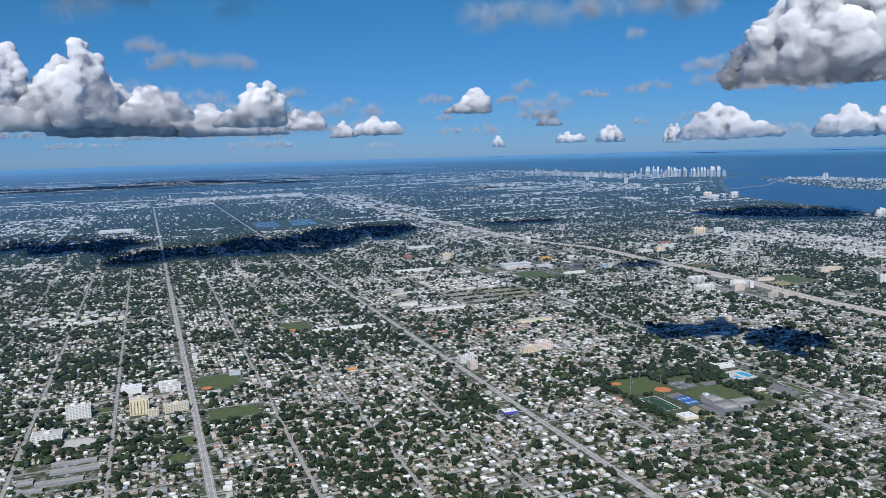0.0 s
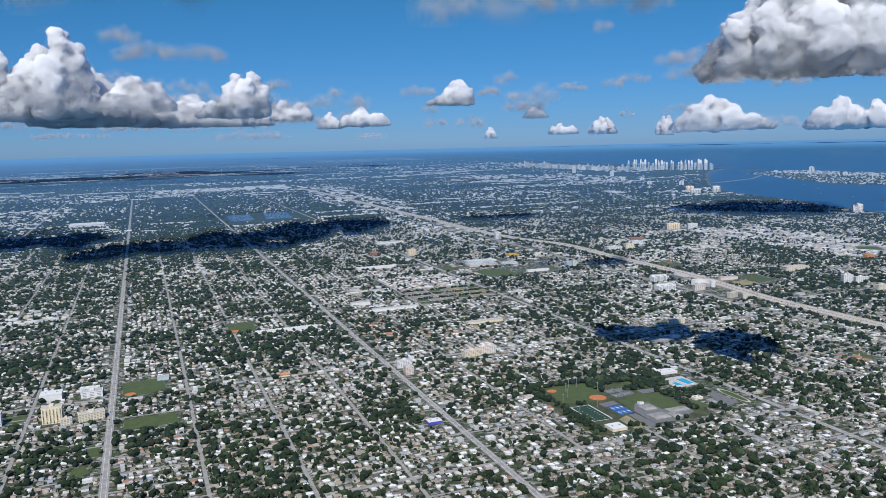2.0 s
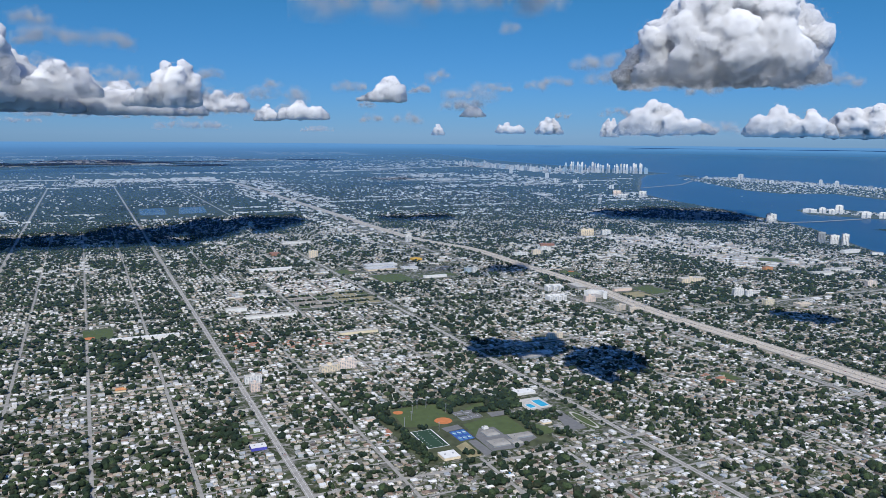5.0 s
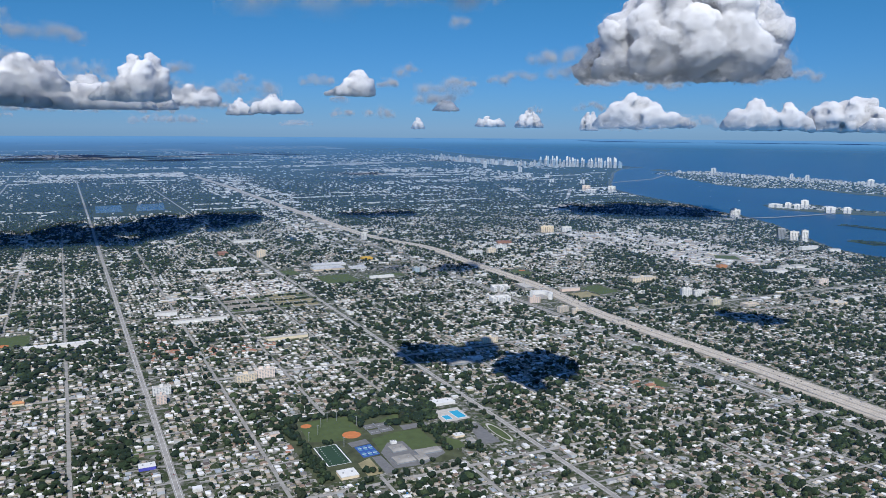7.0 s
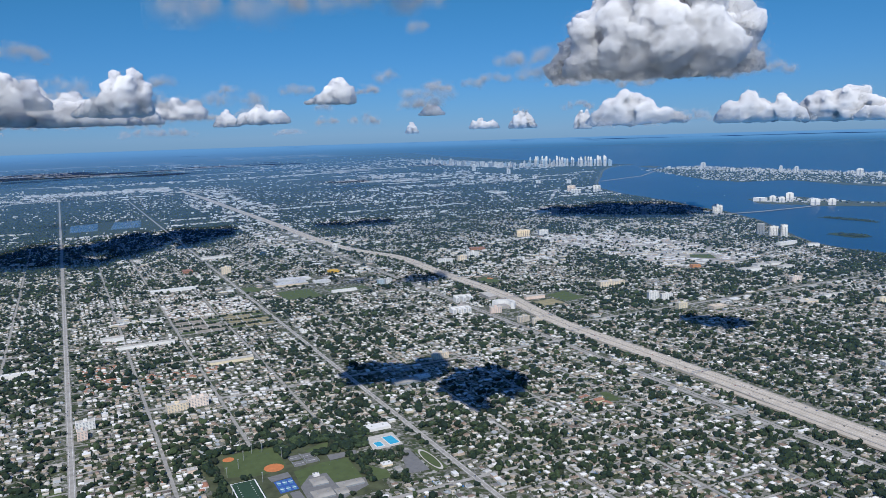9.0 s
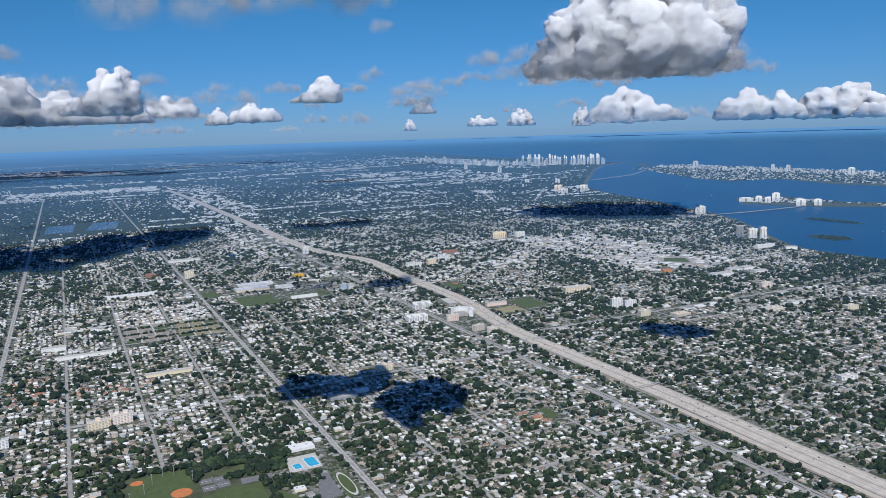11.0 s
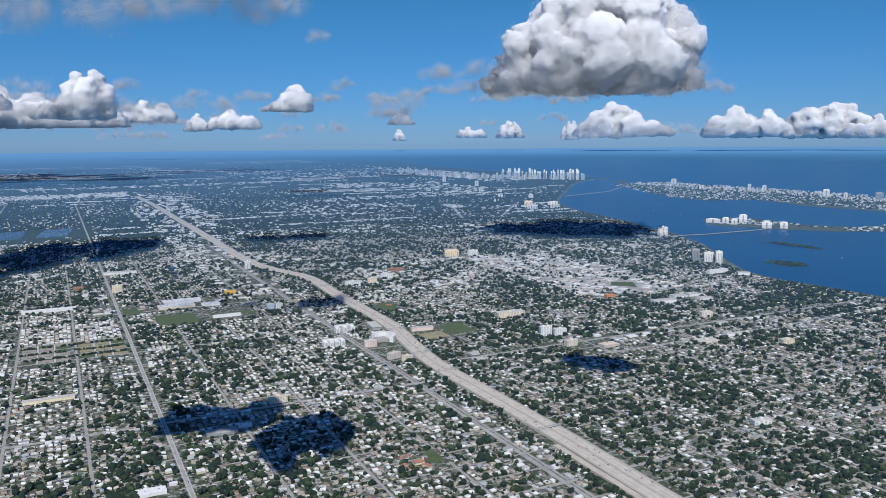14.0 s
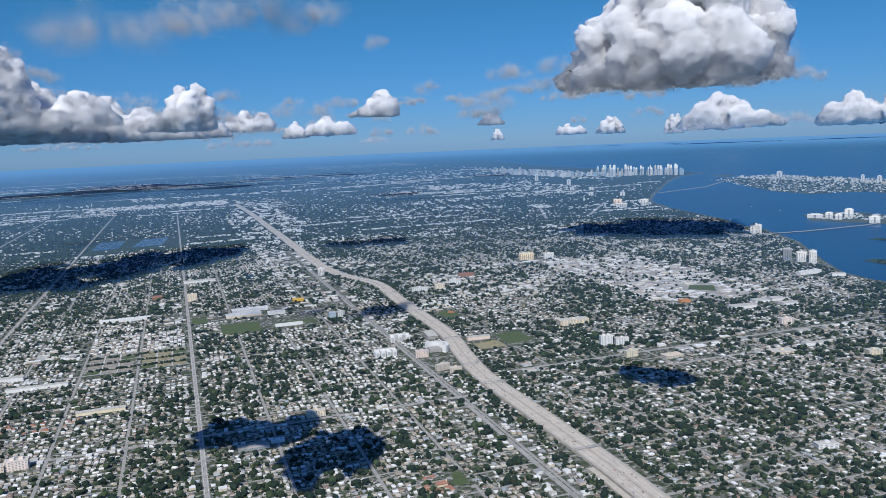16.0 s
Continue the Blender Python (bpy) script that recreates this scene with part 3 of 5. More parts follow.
# woods round the sports ground, and along the motorway
for n in range(2600):
    x, y = random.uniform(111, 157), random.uniform(147, 182)
    woods = (128 < x < 143 and 176.6 < y < 182) or (139.4 < x < 147.6 and 169.4 < y < 178) or (140.9 < x < 142.2 and 151 < y < 167) or (127.6 < x < 129.4 and 172 < y < 178) \
        or (112 < x < 128 and 181.0 < y) or (110.8 < x < 113.6 and y > 147 and random.random() < 0.6) or (145 < x < 150 and 175.5 < y) or (157.6 < x < 159.2 and y > 148 and random.random() < 0.8) \
        or (120.4 < x < 123.6 and 146.5 < y < 149 and random.random() < 0.5) or (127 < x < 140 and 145.4 < y < 147.2 and random.random() < 0.7) or (143 < x < 153 and 158.5 < y < 165.6 and random.random() < 0.45) \
        or (113 < x < 122 and 165.0 < y < 165.9 and random.random() < 0.5) or (145.5 < x < 149.6 and 147 < y < 152 and random.random() < 0.5) or (133.5 < x < 140 and 170 < y < 172.4 and random.random() < 0.4)
    if woods:
        r = random.uniform(0.5, 1.0)
        trees.append((x, y, 0, r, r * 1.4))
for q in HIGHWAY:
    for side in (-1, 1):
        for _ in range(9):
            if q.y < 520 and random.random() < (0.85 if side > 0 else 0.5):
                x, y = q.x + side * random.uniform(4.2 if q.y > 180 else 6.4, 8.2), q.y + random.uniform(-5, 5)
                if not any(a < x < c and b < y < d for a, b, c, d in OPEN + BUILT) and abs(x - highway_x(y)) > 4.1:
                    r = random.uniform(0.35, 0.75)
                    trees.append((x, y, 0, r, r * 1.5))

south_houses, south_trees = [], []
for ax in AVENUES:
    if not -64 < ax < 225:
        continue
    for sy in range(-47, 43, 9):
        for gx in range(10):
            for gy in range(4):
                if random.random() < 0.75:
                    south_houses.append((ax + 1.45 + gx * 1.81 + random.gauss(0, 0.2), sy + 1.5 + gy * 2.0 + random.gauss(0, 0.2), 0, random.uniform(0.75, 1.4), random.uniform(0.7, 1.1), 0.3, random.uniform(0.1, 0.25), random.choice((0, 1.5708))))
        for _ in range(38):
            tx, ty = ax + random.uniform(0.6, 18.5), sy + random.uniform(0.6, 8.4)
            if random.random() < canopy(tx, ty):
                r = random.uniform(0.3, 0.75)
                south_trees.append((tx, ty, 0, r, r * 1.5))
tagged(many_houses("southern_houses", [h for h in south_houses if free(h[0], h[1])], [m_wall, m_near_roof]), "rows of low houses under the flight path", "houses", kind="stuff")
tagged(many_trees("southern_trees", south_trees, 1, m_leaf), "dark green trees among houses under the flight path", "trees", kind="stuff")
tagged(many_houses("outer_houses", [h for h in houses if h[1] >= 400], [m_wall, m_roof], flat=True), "rows of small pale houses in outer suburbs", "houses", kind="stuff")
houses = [h for h in houses if h[1] < 400]
tagged(many_houses("suburb_houses", [h for h in houses if h[1] < 235], [m_wall, m_near_roof]), "rows of low houses with hipped roofs in many colours", "houses", kind="stuff")
tagged(many_houses("houses", [h for h in houses if h[1] >= 235], [m_wall, m_roof]), "rows of low pale houses with hipped roofs", "houses", kind="stuff")
tagged(many_houses("shops_and_sheds", shops, [m_wall, m_shed], flat=True), "low white flat-roofed shops and warehouses", "buildings", kind="stuff")
tagged(many_houses("yard_clutter", clutter, [m_clutter, m_clutter], flat=True), "parked cars, sheds and small things in yards", "clutter", kind="stuff")
lobes = []
for x, y, z, r, h in trees:
    if y < 166:
        for k in range(1 if r < 0.36 else 3 if r > 0.62 and y < 130 else 2):
            lobes.append((x + random.uniform(-0.5, 0.5) * r, y + random.uniform(-0.5, 0.5) * r, 0, r * random.uniform(0.5, 0.8), h * random.uniform(0.7, 1.08)))
tagged(many_trees("street_trees", lobes, 1, m_leaf), "dark green leafy trees between houses", "trees", kind="stuff")
tagged(many_trees("suburb_trees", [t for t in trees if 166 <= t[1] < 270], 1, m_leaf), "dark green trees over the farther suburbs", "trees", kind="stuff")
tagged(many_trees("outer_trees", [t for t in trees if 270 <= t[1]], 0, m_leaf), "dark green trees over the outer suburbs", "trees", kind="stuff")

# ---- the nearest houses and trees, one by one ----
def hip_roof(w, d, rh):
    bm = bmesh.new()
    a = max(w - d, 0.15 * w) / 2
    v = [bm.verts.new(p) for p in ((-w / 2, -d / 2, 0), (w / 2, -d / 2, 0), (w / 2, d / 2, 0), (-w / 2, d / 2, 0), (-a, 0, rh), (a, 0, rh),
                                   (-w / 2, -d / 2, -0.03), (w / 2, -d / 2, -0.03), (w / 2, d / 2, -0.03), (-w / 2, d / 2, -0.03))]
    for f in ((0, 1, 5, 4), (2, 3, 4, 5), (1, 2, 5), (3, 0, 4), (6, 7, 1, 0), (7, 8, 2, 1), (8, 9, 3, 2), (9, 6, 0, 3), (9, 8, 7, 6)):
        bm.faces.new([v[i] for i in f])
    return bm


m_roof_one = weathered("house_roof_single", NEAR_ROOFS, islands=False)
m_wall_one = weathered("house_wall_single", WALLS, islands=False)
for x, y, z, w, d, h, rh, turn in near_houses:
    ob = thing("house", x, y, 0, math.degrees(turn), "low pale stucco house with a hipped roof", "house", "houses along the streets")
    part("wall", block(w, d, h), m_wall_one, ob)
    roof = part("roof", hip_roof(w * 1.14, d * 1.14, rh), m_roof_one, ob)
    roof.location = (0, 0, h + 0.03)
    part("porch_roof", block(w * 0.4, 0.26, 0.04, x=w * 0.2, y=-d / 2 - 0.12, z=h * 0.8), m_roof_one, ob)
    part("window", block(w * 0.2, 0.02, h * 0.4, x=-w * 0.25, y=-d / 2 - 0.008, z=h * 0.35), m_glass, ob)


def crown_mesh(seed):
    rr = random.Random(seed)
    bm = bmesh.new()
    for _ in range(4):
        a, s = rr.uniform(0, 6.28), rr.uniform(0.45, 0.72)
        o = Vector((math.cos(a) * 0.4, math.sin(a) * 0.4, rr.uniform(0.7, 1.05)))
        made = bmesh.ops.create_icosphere(bm, subdivisions=2, radius=s)
        for v in made["verts"]:
            v.co = v.co * rr.uniform(0.72, 1.22) + o
    me = bpy.data.meshes.new("crown")
    bm.to_mesh(me)
    bm.free()
    me.materials.append(m_leaf_one)
    return me


m_leaf_one = weathered("tree_leaves_single", GREENS, islands=False, fine=2.5, amount=0.6)
crowns = [crown_mesh(s) for s in range(6)]
bm = bmesh.new()
bmesh.ops.create_cone(bm, segments=6, radius1=0.09, radius2=0.05, depth=0.6, matrix=Matrix.Translation((0, 0, 0.3)))
trunk_mesh = bpy.data.meshes.new("trunk")
bm.to_mesh(trunk_mesh)
bm.free()
trunk_mesh.materials.append(m_bark)
for n, (x, y, z, r, h) in enumerate(near_trees):
    ob = thing("tree", x, y, 0, random.uniform(0, 360), "dark green broad-leaved street tree", "tree", "trees among the houses")
    ob.scale = (r, r, h / 1.6)
    mesh_part("crown", crowns[n % 6], ob)
    mesh_part("trunk", trunk_mesh, ob)

# ---- larger buildings ----
def apartments(x, y, w, d, h, turn, wall, label, bays=5, name="apartment_building", roof=None, towers=1):
    ob = thing(name, x, y, 0, turn, label, "building")
    part("wall", block(w, d, h, bevel=0.03), wall, ob)
    part("parapet", block(w * 1.02, d * 1.02, 0.12, z=h - 0.06), wall, ob)
    top = part("roof", block(w * 0.95, d * 0.95, 0.03, z=h + 0.055), roof or m_deck, ob, "pale flat roof")
    for k in range(towers):
        part("lift_house", block(min(1.2, w * 0.2), min(1.0, d * 0.4), 0.45, x=(k - (towers - 1) / 2) * w * 0.4, z=h + 0.085), wall, top)
    for k in range(3):
        part("roof_unit", block(0.22, 0.22, 0.16, x=(k - 1) * w * 0.28, y=d * 0.25, z=h + 0.085), m_steel, top)
    step = w / bays
    if h < 4:
        floors = max(2, int(h / 0.36))
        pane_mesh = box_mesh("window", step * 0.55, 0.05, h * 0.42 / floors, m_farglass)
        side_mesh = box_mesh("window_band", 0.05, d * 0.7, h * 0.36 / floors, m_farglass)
        for fl in range(floors):
            z = h * (fl + 0.3) / floors
            for k in range(bays):
                mesh_part("window", pane_mesh, ob, place=pose((k + 0.5) * step - w / 2, -d / 2 - 0.012, z))
            for s in (-1, 1):
                mesh_part("window_band", side_mesh, ob, place=pose(s * (w / 2 + 0.012), 0, z))
        return ob
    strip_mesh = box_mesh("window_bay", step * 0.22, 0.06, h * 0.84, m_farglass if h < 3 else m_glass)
    side_mesh = box_mesh("window_bay", 0.06, d * 0.16, h * 0.86, m_glass)
    slab_mesh = box_mesh("balcony", step * 0.46, 0.16, 0.035, wall)
    floors = max(2, int(h / 0.31))
    for k in range(bays):
        bx = (k + 0.5) * step - w / 2
        mesh_part("window_bay", strip_mesh, ob, place=pose(bx, -d / 2 - 0.012, h * 0.05))
        mesh_part("window_bay", strip_mesh, ob, place=pose(bx, d / 2 + 0.012, h * 0.05))
        for fl in range(1, floors):
            mesh_part("balcony", slab_mesh, ob, place=pose(bx, -d / 2 - 0.07, h * 0.05 + fl * h * 0.86 / floors))
    for s in (-1, 1):
        for yy in (-0.25, 0.25):
            mesh_part("window_bay", side_mesh, ob, place=pose(s * (w / 2 + 0.012), yy * d, h * 0.05))
    return ob


apartments(-5.4, 209.2, 4.6, 2.6, 4.2, 0, m_cream, "tall cream apartment block with vertical window bays", 6)
apartments(3.4, 207.6, 6.0, 2.4, 2.0, 10, m_cream, "long yellow apartment slab beside the avenue", 9)
apartments(-2.2, 206.2, 2.6, 1.6, 1.6, 10, m_cream, "low yellow wing of an apartment slab", 4)
apartments(-19.8, 212.5, 5.8, 2.2, 3.4, 0, m_white, "white apartment block with a stepped facade", 8, towers=2)
apartments(-25.6, 198.6, 6.6, 4.0, 1.6, 0, m_white, "white low office block on a corner", 6)
apartments(2.6, 227.4, 5.4, 3.2, 1.7, 0, m_white, "white civic block with dark loggias", 3)
apartments(84.4 + 3.8, 216.6, 4.6, 2.0, 2.2, 0, m_white, "white apartment block on the avenue", 6)
apartments(84.4 + 2.9, 209.6, 2.4, 2.6, 2.3, 0, m_peach, "peach apartment block on the avenue", 3)
apartments(111.0, 219.0, 5.6, 2.4, 2.0, 8, m_ivory, "cream apartment wing with peach accents", 7)
apartments(116.6, 220.2, 5.4, 2.6, 2.5, 0, m_blush, "pale peach and white apartment wing", 7, towers=2)
apartments(193.4, 225.6, 5.4, 2.2, 1.9, 0, m_ivory, "cream apartment house beside a wide street", 7)


def court_block(x, y, w, d, h, turn, wall, label, wings=3):
    """A long block with wings reaching forward round courts."""
    ob = thing("apartment_building", x, y, 0, turn, label, "building")
    part("wall", block(w, d * 0.42, h, y=d * 0.29, bevel=0.03), wall, ob)
    top = part("roof", block(w * 0.96, d * 0.38, 0.03, y=d * 0.29, z=h + 0.004), m_deck, ob, "pale flat roof")
    for k in range(wings):
        part("roof_unit", block(0.3, 0.3, 0.2, x=(k + 0.5) * w / wings - w / 2, y=d * 0.3, z=h + 0.034), m_steel, top)
    floors = max(3, int(h / 0.32))
    for k in range(wings):
        wx = (k / (wings - 1) - 0.5) * w * 0.8
        arm = part("wing", block(w * 0.2, d * 0.56, h * (0.92 if k % 2 else 0.8), x=wx, y=-d * 0.2, bevel=0.03), wall, ob)
        for fl in range(floors - 1):
            part("window_band", block(w * 0.12, 0.04, h * 0.05, x=wx, y=-d * 0.48 - 0.015, z=h * 0.12 + fl * h * 0.70 / floors), m_farglass, arm)
    for k in range(wings - 1):
        gx = ((k + 0.5) / (wings - 1) - 0.5) * w * 0.8
        for fl in range(floors):
            part("balcony_row", block(w * 0.8 / (wings - 1) - w * 0.21, 0.05, h * 0.05, x=gx, y=d * 0.07, z=h * 0.08 + fl * h * 0.86 / floors), m_farglass, ob)
    return ob


court_block(239.5, 298.0, 7.6, 4.2, 2.6, -8, m_white, "white apartment block with wings near the motorway")
court_block(228.7, 279.6, 8.0, 4.4, 2.4, -4, m_white, "broad white block with wings round courts", 4)
apartments(240.4, 271.6, 4.6, 2.6, 2.4, -12, m_peach, "sand-pink block beside the motorway", 5)
apartments(241.8, 252.6, 4.8, 1.8, 2.2, 12, m_sandst, "sand-coloured apartment wing by lawns", 6)
apartments(244.8, 247.6, 4.0, 1.8, 2.0, -20, m_sandst, "sand-coloured apartment wing with shaded court", 5)
apartments(307.0, 255.0, 4.6, 2.2, 3.6, -12, m_white, "white apartment tower pair on a slab", 4, towers=2)
apartments(312.4, 253.0, 5.0, 2.0, 2.6, -12, m_white, "white apartment slab next to a tower", 5)
apartments(306.7, 237.6, 4.6, 2.2, 2.2, 0, m_cream, "cream block beside a shopping street", 5)
apartments(318.6, 230.5, 6.6, 4.0, 1.0, 0, m_sandst, "broad tan-roofed hall by shops", 6, "hall", roof=m_sandst)
apartments(312.1, 290.0, 12.5, 4.6, 2.2, -6, m_ivory, "tan school building with long wings", 9, "school")
apartments(370.4, 460.0, 9.0, 5.0, 4.2, -20, m_ivory, "large cream department block", 7, "office_building", towers=2)
apartments(384.3, 456.0, 6.6, 3.2, 3.6, -20, m_white, "white and grey block with bays", 6)
apartments(223.2, 353.0, 2.8, 3.0, 2.8, 0, m_paleblue, "pale blue office block near warehouses", 3, "office_building")
apartments(227.4, 354.0, 3.0, 3.2, 2.6, 0, m_white, "white office block with a bluish front", 3, "office_building")
apartments(278.0, 394.0, 8.6, 3.0, 2.0, -12, m_white, "white hotel with rows of windows", 8, "hotel")
apartments(301.5, 404.6, 6.6, 2.6, 2.5, -16, m_white, "white hotel slab near shops", 6, "hotel")
apartments(289.0, 394.6, 5.0, 3.0, 2.6, -6, m_ivory, "cream block next to a hotel", 4)
apartments(240.2, 475.0, 3.6, 3.0, 4.6, 0, m_white, "white striped tower beside the motorway", 4, "tower")
apartments(164.3, 431.6, 4.8, 3.0, 3.8, 0, m_ivory, "cream apartment tower on an avenue", 4)
apartments(494.4, 368.0, 4.6, 3.4, 7.2, -35, m_grey, "dark grey glass tower by the bay", 5, "tower")
apartments(498.6, 361.2, 5.6, 3.0, 5.8, -35, m_white, "white apartment slab by the bay", 6, "tower")
apartments(499.2, 353.6, 3.8, 3.4, 7.4, -35, m_white, "white striped apartment tower by the bay", 4, "tower")
for dx, dy, hh in ((-3.2, -0.6, 7.4), (0.2, 0.4, 8.0), (3.4, -0.5, 7.0)):
    apartments(561.5 + dx, 473.0 + dy, 3.0, 3.0, hh, -30, m_white, "white rounded tower at the foot of a causeway", 3, "tower")
apartments(304.4, 148.0, 5.2, 2.4, 1.2, -14, m_white, "white-roofed church hall among trees", 4, "hall")
apartments(354.9, 218.5, 8.4, 5.4, 0.7, -8, m_ivory, "broad pale supermarket by trees", 6, "shop")
apartments(379.4, 203.0, 5.0, 3.0, 1.6, -10, m_cream, "cream square block among trees", 4)
apartments(385.2, 249.4, 5.4, 2.6, 2.4, -8, m_blush, "pink apartment block among trees", 4)
apartments(607.0, 728.0, 11.0, 4.0, 4.6, -40, m_white, "white hospital block far off", 6, "tower")
apartments(616.0, 750.0, 9.0, 4.0, 7.0, -40, m_blush, "pale pink hospital tower far off", 6, "tower", towers=2)
apartments(633.3, 725.0, 8.0, 4.0, 7.5, -40, m_white, "white tower near the shore", 5, "tower")
apartments(462.0, 556.0, 6.0, 4.0, 5.0, -40, m_grey, "grey tower under cloud shade", 4, "tower")
apartments(520.0, 512.0, 5.0, 4.0, 5.0, -40, m_grey, "grey tower under cloud shade", 4, "tower")
for x, y, w, d, h, label, mat in ((-7.6, 230.0, 5.4, 4.4, 1.6, "white-roofed gymnasium", m_white), (2.0, 230.5, 5.0, 1.6, 1.8, "white service block", m_white),
                                  (64.2, 278.6, 22.0, 2.2, 0.9, "long white warehouse", m_white), (133.0, 397.5, 22.0, 4.0, 1.0, "very long white warehouse", m_white),
                                  (186.0, 380.0, 16.0, 7.0, 0.9, "large cream distribution shed", m_ivory), (190.0, 391.0, 17.0, 6.0, 0.9, "large white distribution shed", m_white), (201.0, 377.0, 8.0, 5.0, 0.9, "white distribution shed", m_white),
                                  (203.0, 348.5, 12.0, 2.2, 1.0, "white long shed", m_white), (174.0, 208.6, 8.0, 3.6, 0.6, "grey flat-roofed store", m_grey), (180.5, 210.4, 3.6, 2.2, 0.6, "white flat-roofed store", m_white),
                                  (80.0, 169.4, 3.4, 2.4, 0.7, "white-roofed shop with a blue fascia", m_violet), (116.9, 148.4, 3.8, 3.6, 0.6, "cream school hall", m_ivory),
                                  (130.4, 150.6, 4.4, 3.6, 0.3, "grey-roofed school wing", m_grey), (137.0, 152.4, 5.6, 2.4, 0.34, "grey-roofed school wing", m_grey), (131.4, 156.6, 3.4, 3.4, 0.26, "grey-roofed school wing", m_grey),
                                  (134.2, 149.6, 2.6, 3.0, 0.3, "grey-roofed school wing", m_grey), (131.8, 160.0, 1.3, 1.1, 0.45, "white school canopy", m_white), (147.2, 157.6, 2.4, 1.8, 0.4, "pale school block", m_ivory),
                                  (150.6, 160.8, 2.6, 1.2, 0.4, "grey-roofed classroom row", m_grey), (148.4, 153.6, 1.6, 2.4, 0.4, "grey-roofed classroom row", m_grey),
                                  (-18.5, 180.2, 9.0, 1.5, 0.45, "long grey-roofed school wing", m_grey), (-17.8, 175.4, 10.0, 1.8, 0.45, "long grey-roofed school wing", m_grey), (-20.6, 170.4, 9.0, 1.5, 0.45, "long grey-roofed school wing", m_grey),
                                  (-27.0, 172.4, 3.0, 2.2, 0.45, "grey-roofed school hall", m_grey), (-25.6, 167.4, 4.6, 1.4, 0.45, "grey-roofed school wing", m_grey), (-2.0, 156.6, 3.6, 1.8, 0.6, "grey-roofed workshop", m_grey),
                                  (153.4, 179.0, 6.0, 3.2, 0.6, "white pool house", m_white), (473.0, 329.0, 14.0, 3.0, 1.8, "white shore apartments", m_white), (-26.8, 748.0, 28.0, 22.0, 1.6, "vast white warehouse roof", m_white)):
    ob = thing("store_building", x, y, 0, 0, label + " on open ground", "building")
    part("wall", block(w, d, h), mat, ob)
    top = part("roof", block(w * 1.01, d * 1.02, 0.08, z=h), m_white if mat is not m_grey else m_yard, ob, "pale flat roof")
    for k in range(max(2, int(w / 2.5))):
        part("roof_unit", block(0.3, 0.3, 0.18, x=(k + 0.5) * w / max(2, int(w / 2.5)) - w / 2, z=h + 0.08), m_steel, top)
ob = thing("curved_building", 248.6, 277.4, 0, 0, "white curved apartment building hugging the motorway bend", "building")
wing = box_mesh("wing", 1.6, 1.25, 2.5, m_white)
for k in range(13):
    a = radians(-50 + k * 13)
    mesh_part("wing", wing, ob, place=pose(-1.5 + 4.6 * math.cos(a), 4.6 * math.sin(a), 0, 0, 0, math.degrees(a)))
part("garage", block(4.4, 4.0, 1.2, x=-1.6), m_barrier, ob, "grey parking deck")
for x, y, mat, label in ((54.1, 223.2, m_orange, "orange-roofed hall among houses"), (211.9, 166.6, m_terra, "red-roofed church among houses")):
    ob = thing("church", x, y, 0, 0, label, "building")
    part("wall", block(2.6, 1.5, 0.6), m_cream, ob)
    roof = part("roof", hip_roof(2.9, 1.8, 0.5), mat, ob)
    roof.location = (0, 0, 0.63)
    part("steeple", block(0.3, 0.3, 1.3, x=1.1), m_cream, ob)

